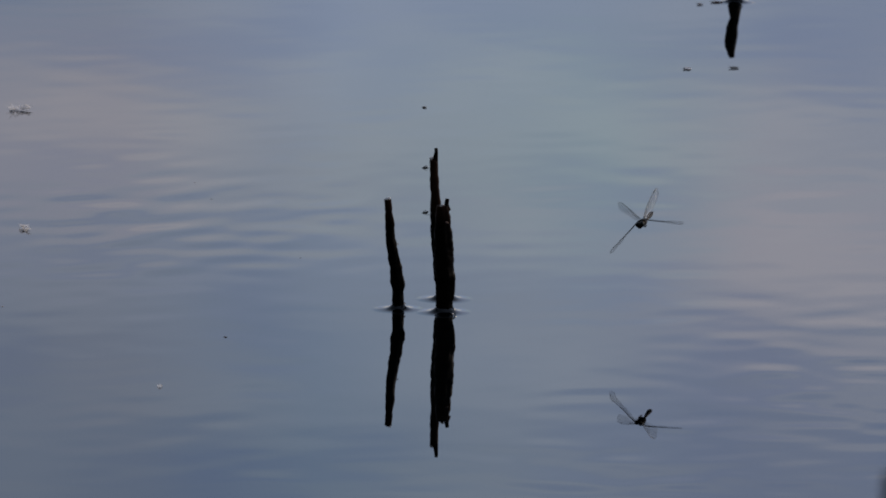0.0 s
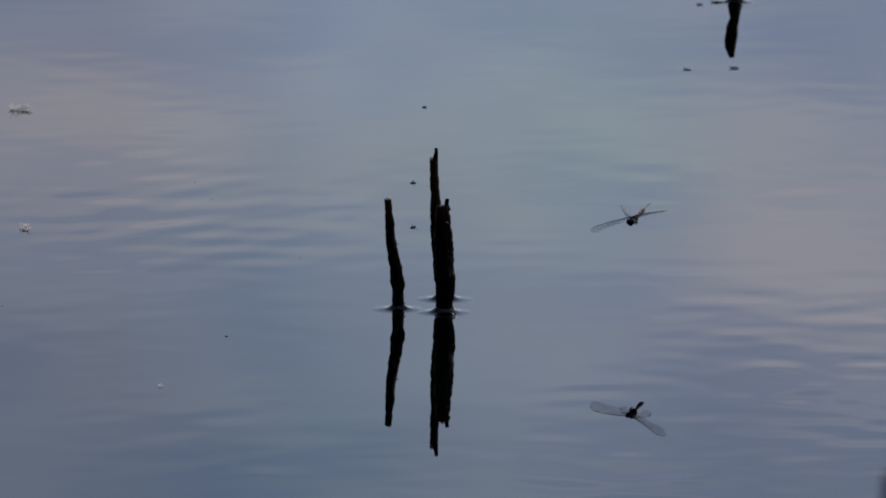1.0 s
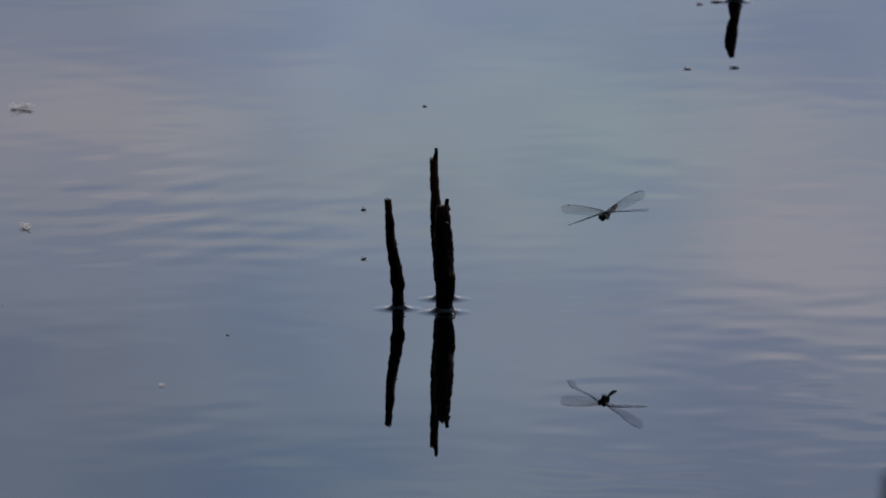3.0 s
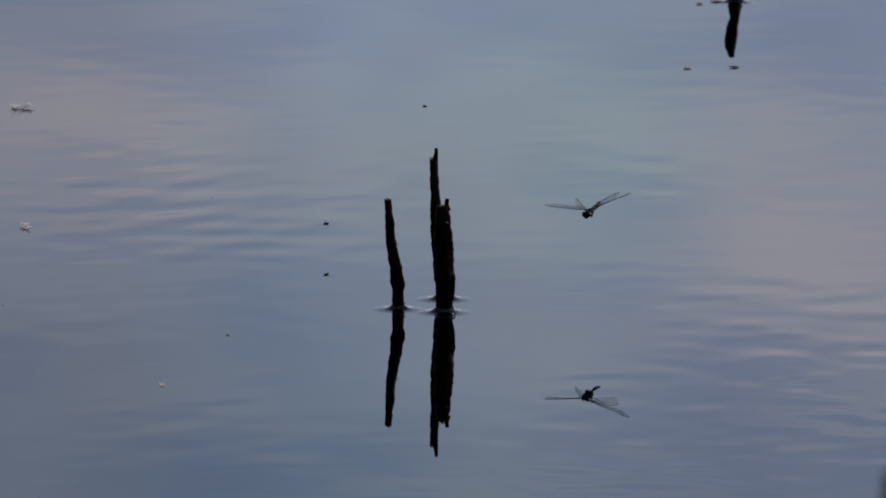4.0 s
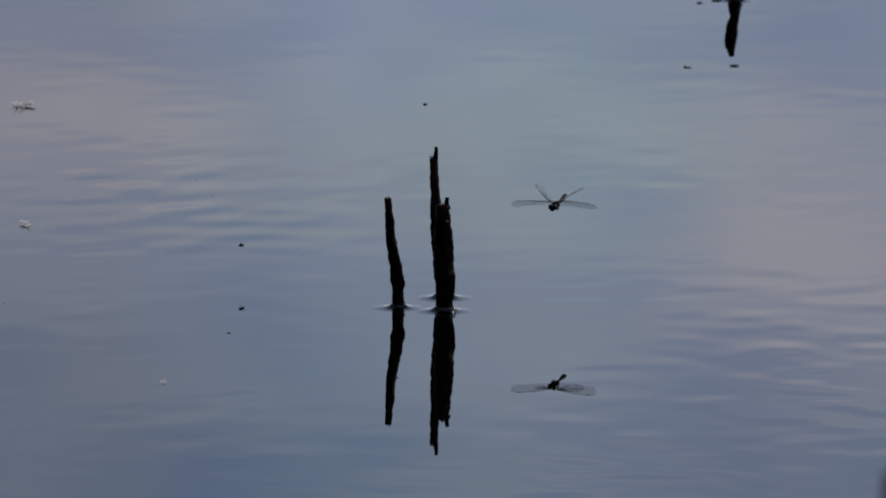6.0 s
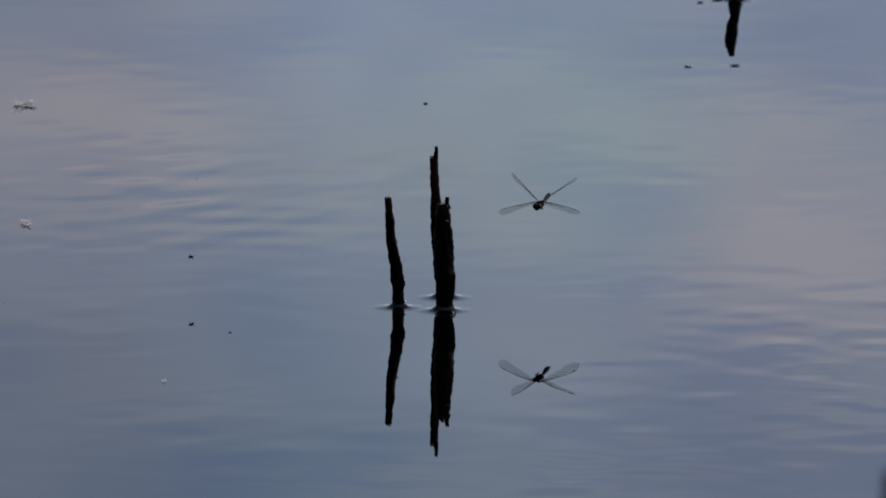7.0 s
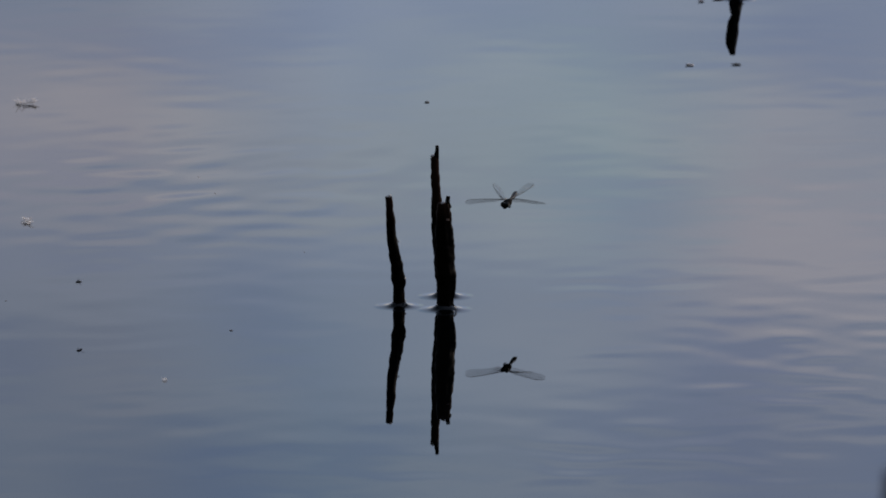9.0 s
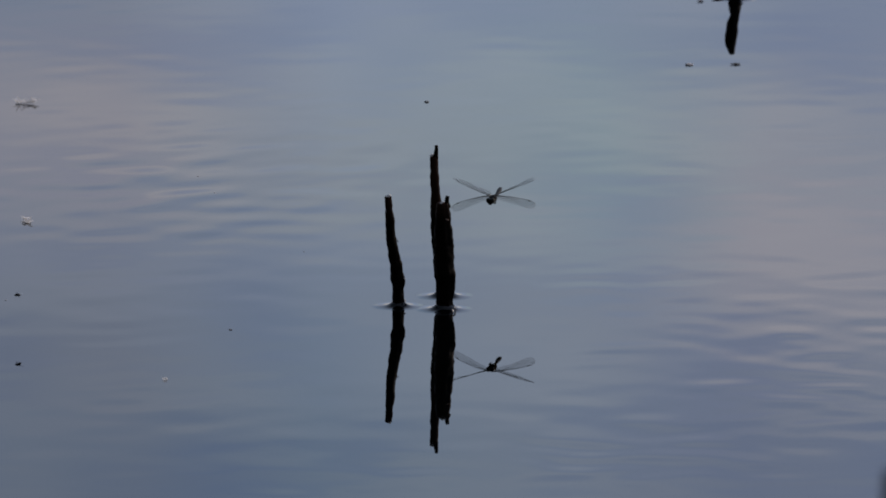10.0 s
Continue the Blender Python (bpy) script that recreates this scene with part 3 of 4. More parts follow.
def build_dragonfly():
    root = new("dragonfly")
    bm = bmesh.new()
    blob(bm, (0, -0.0005, 0), (0.0038, 0.0027, 0.0029))
    blob(bm, (0, -0.0022, -0.0016), (0.0022, 0.0016, 0.0016))
    head = part("head", bm, CHITIN, root)
    for s in (-1, 1):
        bm = bmesh.new()
        blob(bm, (s * 0.0021, -0.0004, 0.0008), (0.0025, 0.0027, 0.0029))
        part("eye", bm, EYES, head, "large glossy dark compound eye")
    bm = bmesh.new()
    tube(bm, [(0, 0.0012, -0.0002), (0, 0.003, 0), (0, 0.006, 0.0002), (0, 0.010, 0.0001), (0, 0.014, -0.0002), (0, 0.0165, -0.0004)],
         [0.0014, 0.0034, 0.0042, 0.0042, 0.0034, 0.0018], 16, 0.88, rough=0.06, seed=3, freq=420)
    part("thorax", bm, THORAX, root, "brown hairy thorax")
    # slim waist, club end
    bm = bmesh.new()
    path, radii = [], []
    for i in range(46):
        f = i / 45
        path.append((0.0, 0.0150 + 0.0360 * f, -0.0004 - 0.0010 * math.sin(2.2 * f) + 0.0012 * f * f))
        r = 0.0017 - 0.0007 * math.exp(-((f - 0.14) / 0.12) ** 2) + 0.0007 * math.exp(-((f - 0.72) / 0.26) ** 2) - 0.0008 * max(0, f - 0.9) * 10
        radii.append(r * (1 - 0.10 * (i % 5 == 0)))
    tube(bm, path, radii, 14, 0.85)
    tail = part("abdomen", bm, CHITIN, root, "slender black abdomen with a thickened end")
    # the abdomen hangs a little and trails aside of the thorax's line
    tail.matrix_local = pose(0, 0.015, 0) @ pose(0, 0, 0, -1.5, 0, 5) @ pose(0, -0.015, 0)
    for s in (-1, 1):
        bm = bmesh.new()
        tube(bm, [(s * 0.0005, 0.0505, -0.0004), (s * 0.0011, 0.0522, -0.0003), (s * 0.0012, 0.0542, -0.0005)], [0.0004, 0.00038, 0.00012], 6)
        part("clasper", bm, CHITIN, tail)
    for s in (-1, 1):
        for k, yy in enumerate((0.0035, 0.006, 0.0085)):
            bm = bmesh.new()
            tube(bm, [(s * 0.0022, yy, -0.0028), (s * 0.0030, yy + 0.001, -0.0040), (s * 0.0022, yy + 0.0035, -0.0043), (s * 0.0016, yy + 0.0060, -0.0040)],
                 [0.0004, 0.00035, 0.0002, 0.0001], 6)
            part("leg", bm, CHITIN, root)
    wings = []
    for name, hind, side, length, chord, at in (
            ("hindwing", True, -1, 0.0427, 0.0113, (-0.0022, 0.0100, 0.0034)),
            ("hindwing", True, 1, 0.0427, 0.0113, (0.0022, 0.0100, 0.0034)),
            ("forewing", False, 1, 0.0427, 0.0102, (0.0022, 0.0055, 0.0036)),
            ("forewing", False, -1, 0.0427, 0.0102, (-0.0022, 0.0055, 0.0036))):
        bm, vb, sp = wing_mesh(length, chord, hind, 1)
        w = part(name, bm, MEMBRANE, root, "clear smoky veined " + name)
        w.location = at
        for b2 in vb:
            part("vein", b2, VEIN, w)
        part("wing_spot", sp, VEIN, w, "dark spot near the wing tip")
        wings.append((w, Vector(at)))
    tagged(root, "dark dragonfly hovering over the pond with clear spread wings", "dragonfly")
    return root, wings


dragonfly, wings = build_dragonfly()


def beat(wing, x, y, z, feather_angle):
    """The pose of a wing whose tip points along (x, y, z), turned about its span by the feather angle."""
    d = Vector((x, y, z)).normalized()
    c0 = Vector((0, -1, 0))
    c0 = (c0 - c0.dot(d) * d).normalized()
    up = d.cross(c0)
    if up.z < 0:
        up = -up
    a = radians(feather_angle)
    c = math.cos(a) * c0 + math.sin(a) * up
    m = Matrix((d, c, d.cross(c))).transposed().to_4x4()
    return Matrix.Translation(wing[1]) @ m


# ---- small fly ----
def build_fly():
    root = new("fly")
    bm = bmesh.new()
    blob(bm, (0, 0, 0), (0.0013, 0.0016, 0.0013), None, 12, 8)
    part("thorax", bm, CHITIN, root)
    bm = bmesh.new()
    blob(bm, (0, -0.0019, -0.0002), (0.0011, 0.0008, 0.0010), None, 12, 8)
    part("head", bm, EYES, root)
    bm = bmesh.new()
    tube(bm, [(0, 0.0008, 0), (0, 0.0018, -0.0002), (0, 0.0030, -0.0006), (0, 0.0042, -0.0012)], [0.0008, 0.0013, 0.0011, 0.0003], 10)
    part("abdomen", bm, CHITIN, root)
    for s in (-1, 1):
        bm = bmesh.new()
        up = [(0.0052 * f, 0.0010 * math.sin(math.pi * (0.08 + 0.86 * f)) ** 0.6) for f in [k / 7 for k in range(8)]]
        blade(bm, up, [(a, -b * 0.9) for a, b in up], 0.0001, lambda a, b: 0.0)
        w = part("wing", bm, FLYWING, root, "blurred grey wing")
        w.matrix_local = pose(s * 0.0009, 0.0004, 0.0008, 0, -8, 50 if s > 0 else 130)
    for s in (-1, 1):
        for k in range(3):
            bm = bmesh.new()
            y = -0.0008 + 0.0009 * k
            tube(bm, [(s * 0.0008, y, -0.0009), (s * 0.0019, y + 0.0004, -0.0012), (s * 0.0022, y + 0.0012, -0.0028)], [0.00018, 0.00015, 0.00008], 5)
            part("leg", bm, CHITIN, root)
    return tagged(root, "tiny dark fly skimming low over the water", "fly")


fly = build_fly()


def motions():
    # ripples drift slowly away from the bank
    walk(water, [(0, pose(0, 0, 0)), (5, pose(0.012, 0.07, 0)), (10, pose(0.024, 0.14, 0))])
    walk(feather_far, [(0, pose(-0.4535, 0.6140, 0, 0, 0, 8)), (2.5, pose(-0.4526, 0.6194, 0, 0, 0, 8)), (5, pose(-0.4509, 0.6260, 0, 0, 0, 8)), (7.5, pose(-0.4493, 0.6295, 0, 0, 0, 8)), (10, pose(-0.4479, 0.6326, 0, 0, 0, 8))])
    walk(feather_near, [(0, pose(-0.4274, 0.0835, 0, 0, 0, 100)), (2.5, pose(-0.4270, 0.0895, 0, 0, 0, 100)), (5, pose(-0.4275, 0.0931, 0, 0, 0, 100)), (7.5, pose(-0.4271, 0.0987, 0, 0, 0, 100)), (10, pose(-0.4261, 0.1039, 0, 0, 0, 100))])
    walk(seed_mid, [(0, pose(-0.0200, 0.6273, 0, 0, 0, 94)), (2.5, pose(-0.0196, 0.6326, 0, 0, 0, 94)), (5, pose(-0.0194, 0.6353, 0, 0, 0, 94)), (7.5, pose(-0.0188, 0.6388, 0, 0, 0, 94)), (10, pose(-0.0179, 0.6406, 0, 0, 0, 94))])
    walk(leaf_far, [(0, pose(0.3183, 0.8156, 0, 0, 0, 4)), (2.5, pose(0.3188, 0.8169, 0, 0, 0, 4)), (5, pose(0.3188, 0.8205, 0, 0, 0, 4)), (7.5, pose(0.3197, 0.8200, 0, 0, 0, 4)), (10, pose(0.3200, 0.8197, 0, 0, 0, 4))])
    walk(leaf_pale, [(0, pose(0.2670, 0.8114, 0, 0, 0, 20)), (2.5, pose(0.2678, 0.8128, 0, 0, 0, 20)), (5, pose(0.2675, 0.8156, 0, 0, 0, 20)), (7.5, pose(0.2685, 0.8164, 0, 0, 0, 20)), (10, pose(0.2692, 0.8183, 0, 0, 0, 20))])
    walk(seed_near, [(0, pose(-0.2714, -0.5462, 0, 0, 0, 141)), (1, pose(-0.2707, -0.5441, 0, 0, 0, 141)), (2.5, pose(-0.2702, -0.5420, 0, 0, 0, 141)), (4.5, pose(-0.2689, -0.5399, 0, 0, 0, 141)), (5.5, pose(-0.2683, -0.5371, 0, 0, 0, 141)), (7.5, pose(-0.2677, -0.5328, 0, 0, 0, 141)), (9, pose(-0.2679, -0.5317, 0, 0, 0, 141)), (10, pose(-0.2669, -0.5303, 0, 0, 0, 141))])
    walk(seed_dull, [(0, pose(-0.2126, -0.3560, 0, 0, 0, 235)), (2.5, pose(-0.2106, -0.3495, 0, 0, 0, 235)), (4.5, pose(-0.2106, -0.3472, 0, 0, 0, 235)), (5.5, pose(-0.2101, -0.3455, 0, 0, 0, 235)), (7.5, pose(-0.2082, -0.3433, 0, 0, 0, 235)), (10, pose(-0.2083, -0.3384, 0, 0, 0, 235))])
    walk(leaf_strip, [(0, pose(0.3084, 1.1460, 0, 0, 0, 0)), (2.5, pose(0.3083, 1.1475, 0, 0, 0, 0)), (5, pose(0.3085, 1.1490, 0, 0, 0, 0)), (7.5, pose(0.3094, 1.1484, 0, 0, 0, 0)), (10, pose(0.3094, 1.1460, 0, 0, 0, 0))])
    walk(leaf_bit, [(0, pose(0.2890, 1.1344, 0, 0, 0, 12)), (2.5, pose(0.2889, 1.1358, 0, 0, 0, 12)), (5, pose(0.2888, 1.1373, 0, 0, 0, 12)), (7.5, pose(0.2894, 1.1367, 0, 0, 0, 12)), (10, pose(0.2894, 1.1358, 0, 0, 0, 12))])
    walk(crumb_a, [(0, pose(-0.2581, 0.2844, 0, 0, 0, 517)), (5, pose(-0.2571, 0.2919, 0, 0, 0, 517)), (10, pose(-0.2552, 0.2994, 0, 0, 0, 517))])
    walk(crumb_b, [(0, pose(-0.2394, 0.2125, 0, 0, 0, 564)), (5, pose(-0.2384, 0.2199, 0, 0, 0, 564)), (10, pose(-0.2364, 0.2273, 0, 0, 0, 564))])
    walk(crumb_c, [(0, pose(-0.1437, -0.0376, 0, 0, 0, 611)), (5, pose(-0.1426, -0.0305, 0, 0, 0, 611)), (10, pose(-0.1406, -0.0235, 0, 0, 0, 611))])
    walk(crumb_d, [(0, pose(-0.4360, -0.2356, 0, 0, 0, 658)), (5, pose(-0.4352, -0.2289, 0, 0, 0, 658)), (10, pose(-0.4334, -0.2220, 0, 0, 0, 658))])
    walk(dragonfly, [
        (0.0, pose(0.1933, -0.3039, 0.1000, 3, -14.0, -18.0)),
        (0.5, pose(0.1899, -0.2942, 0.0982, 3, -13.6, -18.5)),
        (1.0, pose(0.1847, -0.2833, 0.0977, 3, -13.2, -19.0)),
        (1.5, pose(0.1789, -0.2739, 0.0972, 3, -12.8, -19.5)),
        (2.0, pose(0.1723, -0.2654, 0.0959, 3, -12.4, -20.0)),
        (2.5, pose(0.1651, -0.2565, 0.0950, 3, -12.0, -19.9)),
        (3.0, pose(0.1578, -0.2490, 0.0941, 3, -10.8, -19.7)),
        (3.5, pose(0.1501, -0.2415, 0.0934, 3, -9.5, -19.6)),
        (4.0, pose(0.1418, -0.2340, 0.0930, 3, -8.2, -19.4)),
        (4.5, pose(0.1337, -0.2265, 0.0933, 3, -7.0, -19.3)),
        (5.0, pose(0.1254, -0.2191, 0.0936, 3, -5.8, -19.1)),
        (5.5, pose(0.1169, -0.2104, 0.0921, 3, -4.6, -19.0)),
        (6.0, pose(0.1088, -0.2024, 0.0913, 3, -3.4, -18.6)),
        (6.5, pose(0.1009, -0.1949, 0.0898, 3, -2.2, -18.2)),
        (7.0, pose(0.0933, -0.1882, 0.0882, 3, -1.0, -17.8)),
        (7.5, pose(0.0837, -0.1820, 0.0866, 3, -1.0, -17.4)),
        (8.0, pose(0.0768, -0.1775, 0.0855, 3, -1.0, -17.0)),
        (8.5, pose(0.0693, -0.1730, 0.0840, 3, -1.0, -16.5)),
        (9.0, pose(0.0609, -0.1684, 0.0841, 3, -1.0, -16.0)),
        (9.5, pose(0.0545, -0.1647, 0.0855, 3, -1.0, -15.5)),
        (10.0, pose(0.0472, -0.1607, 0.0861, 3, -1.0, -15.0))])
    w = wings[0]
    walk(w[0], [
        (0.0, beat(w, -0.661, 0.666, 0.347, 74)), (0.1, beat(w, -0.449, 0.751, 0.485, 38)), (0.2, beat(w, -0.486, 0.733, 0.476, 1)),
        (0.3, beat(w, -0.581, 0.687, 0.435, -4)), (0.4, beat(w, -0.748, 0.481, 0.457, -4)), (0.5, beat(w, -0.875, 0.289, 0.389, -4)),
        (0.6, beat(w, -0.962, 0.045, 0.270, -4)), (0.7, beat(w, -0.966, -0.199, 0.164, -4)), (0.8, beat(w, -0.926, -0.370, 0.076, -4)),
        (0.9, beat(w, -0.874, -0.485, 0.027, -3)), (1.0, beat(w, -0.821, -0.570, -0.015, 45)), (1.1, beat(w, -0.796, -0.606, 0.001, 65)),
        (1.2, beat(w, -0.858, -0.511, 0.050, 90)), (1.3, beat(w, -0.928, -0.364, 0.077, 105)), (1.4, beat(w, -0.976, -0.166, 0.144, 123)),
        (1.5, beat(w, -0.957, 0.177, 0.231, 145)), (1.6, beat(w, -0.766, 0.544, 0.342, 103)), (1.7, beat(w, -0.579, 0.693, 0.430, 38)),
        (1.8, beat(w, -0.501, 0.715, 0.488, 4)), (1.9, beat(w, -0.558, 0.653, 0.512, 4)), (2.0, beat(w, -0.707, 0.504, 0.496, 8)),
        (2.1, beat(w, -0.862, 0.273, 0.428, 4)), (2.2, beat(w, -0.940, 0.032, 0.338, 0)), (2.3, beat(w, -0.950, -0.190, 0.246, -4)),
        (2.4, beat(w, -0.914, -0.366, 0.172, -4)), (2.5, beat(w, -0.861, -0.494, 0.123, -4)), (2.6, beat(w, -0.806, -0.583, 0.103, 18)),
        (2.7, beat(w, -0.802, -0.586, 0.114, 55)), (2.8, beat(w, -0.853, -0.503, 0.138, 84)), (2.9, beat(w, -0.901, -0.389, 0.192, 98)),
        (3.0, beat(w, -0.955, -0.092, 0.284, 100)), (3.1, beat(w, -0.856, 0.369, 0.361, 96)), (3.2, beat(w, -0.661, 0.609, 0.439, 80)),
        (3.3, beat(w, -0.468, 0.723, 0.508, 50)), (3.4, beat(w, -0.360, 0.750, 0.555, 14)), (3.5, beat(w, -0.384, 0.727, 0.569, -4)),
        (3.6, beat(w, -0.525, 0.655, 0.543, -4)), (3.7, beat(w, -0.709, 0.513, 0.483, -4)), (3.8, beat(w, -0.861, 0.312, 0.401, -4)),
        (3.9, beat(w, -0.956, 0.012, 0.293, -4)), (4.0, beat(w, -0.962, -0.198, 0.187, -4)), (4.1, beat(w, -0.917, -0.374, 0.135, -4)),
        (4.2, beat(w, -0.856, -0.506, 0.101, 1)), (4.3, beat(w, -0.835, -0.543, 0.091, 32)), (4.4, beat(w, -0.861, -0.498, 0.103, 69)),
        (4.5, beat(w, -0.904, -0.404, 0.142, 91)), (4.6, beat(w, -0.937, -0.270, 0.221, 99)), (4.7, beat(w, -0.924, 0.210, 0.320, 99)),
        (4.8, beat(w, -0.720, 0.555, 0.416, 91)), (4.9, beat(w, -0.453, 0.729, 0.514, 69)), (5.0, beat(w, -0.222, 0.772, 0.595, 62)),
        (5.1, beat(w, -0.213, 0.745, 0.633, 1)), (5.2, beat(w, -0.359, 0.693, 0.626, -4)), (5.3, beat(w, -0.595, 0.566, 0.571, -4)),
        (5.4, beat(w, -0.815, 0.327, 0.479, -4)), (5.5, beat(w, -0.929, 0.035, 0.367, -4)), (5.6, beat(w, -0.952, -0.146, 0.270, -4)),
        (5.7, beat(w, -0.921, -0.333, 0.203, -4)), (5.8, beat(w, -0.846, -0.508, 0.159, -4)), (5.9, beat(w, -0.801, -0.583, 0.134, 16)),
        (6.0, beat(w, -0.820, -0.558, 0.126, 54)), (6.1, beat(w, -0.877, -0.459, 0.142, 84)), (6.2, beat(w, -0.936, -0.299, 0.187, 98)),
        (6.3, beat(w, -0.963, 0.049, 0.265, 100)), (6.4, beat(w, -0.840, 0.411, 0.354, 95)), (6.5, beat(w, -0.633, 0.627, 0.453, 78)),
        (6.6, beat(w, -0.443, 0.715, 0.541, 42)), (6.7, beat(w, -0.363, 0.720, 0.591, 5)), (6.8, beat(w, -0.442, 0.680, 0.585, 10)),
        (6.9, beat(w, -0.591, 0.565, 0.576, 27)), (7.0, beat(w, -0.761, 0.376, 0.529, 41)), (7.1, beat(w, -0.903, 0.103, 0.418, 27)),
        (7.2, beat(w, -0.938, -0.121, 0.326, 10)), (7.3, beat(w, -0.925, -0.294, 0.242, -8)), (7.4, beat(w, -0.889, -0.419, 0.185, -12)),
        (7.5, beat(w, -0.885, -0.442, 0.143, 9)), (7.6, beat(w, -0.887, -0.430, 0.169, 53)), (7.7, beat(w, -0.915, -0.341, 0.215, 85)),
        (7.8, beat(w, -0.938, -0.173, 0.300, 91)), (7.9, beat(w, -0.902, 0.196, 0.384, 80)), (8.0, beat(w, -0.707, 0.517, 0.483, 63)),
        (8.1, beat(w, -0.483, 0.656, 0.580, 43)), (8.2, beat(w, -0.336, 0.683, 0.649, 14)), (8.3, beat(w, -0.360, 0.657, 0.662, -4)),
        (8.4, beat(w, -0.545, 0.566, 0.619, -4)), (8.5, beat(w, -0.780, 0.344, 0.522, -4)), (8.6, beat(w, -0.919, 0.048, 0.392, -4)),
        (8.7, beat(w, -0.942, -0.189, 0.279, -4)), (8.8, beat(w, -0.902, -0.378, 0.209, -8)), (8.9, beat(w, -0.816, -0.560, 0.147, -12)),
        (9.0, beat(w, -0.770, -0.630, 0.102, 46)), (9.1, beat(w, -0.826, -0.550, 0.124, 57)), (9.2, beat(w, -0.907, -0.385, 0.168, 87)),
        (9.3, beat(w, -0.963, -0.108, 0.246, 95)), (9.4, beat(w, -0.886, 0.300, 0.355, 85)), (9.5, beat(w, -0.630, 0.642, 0.437, 63)),
        (9.6, beat(w, -0.478, 0.723, 0.498, 32)), (9.7, beat(w, -0.479, 0.714, 0.510, -2)), (9.8, beat(w, -0.576, 0.642, 0.506, -4)),
        (9.9, beat(w, -0.792, 0.432, 0.431, -4)), (10.0, beat(w, -0.944, 0.075, 0.321, -4))])
    w = wings[1]
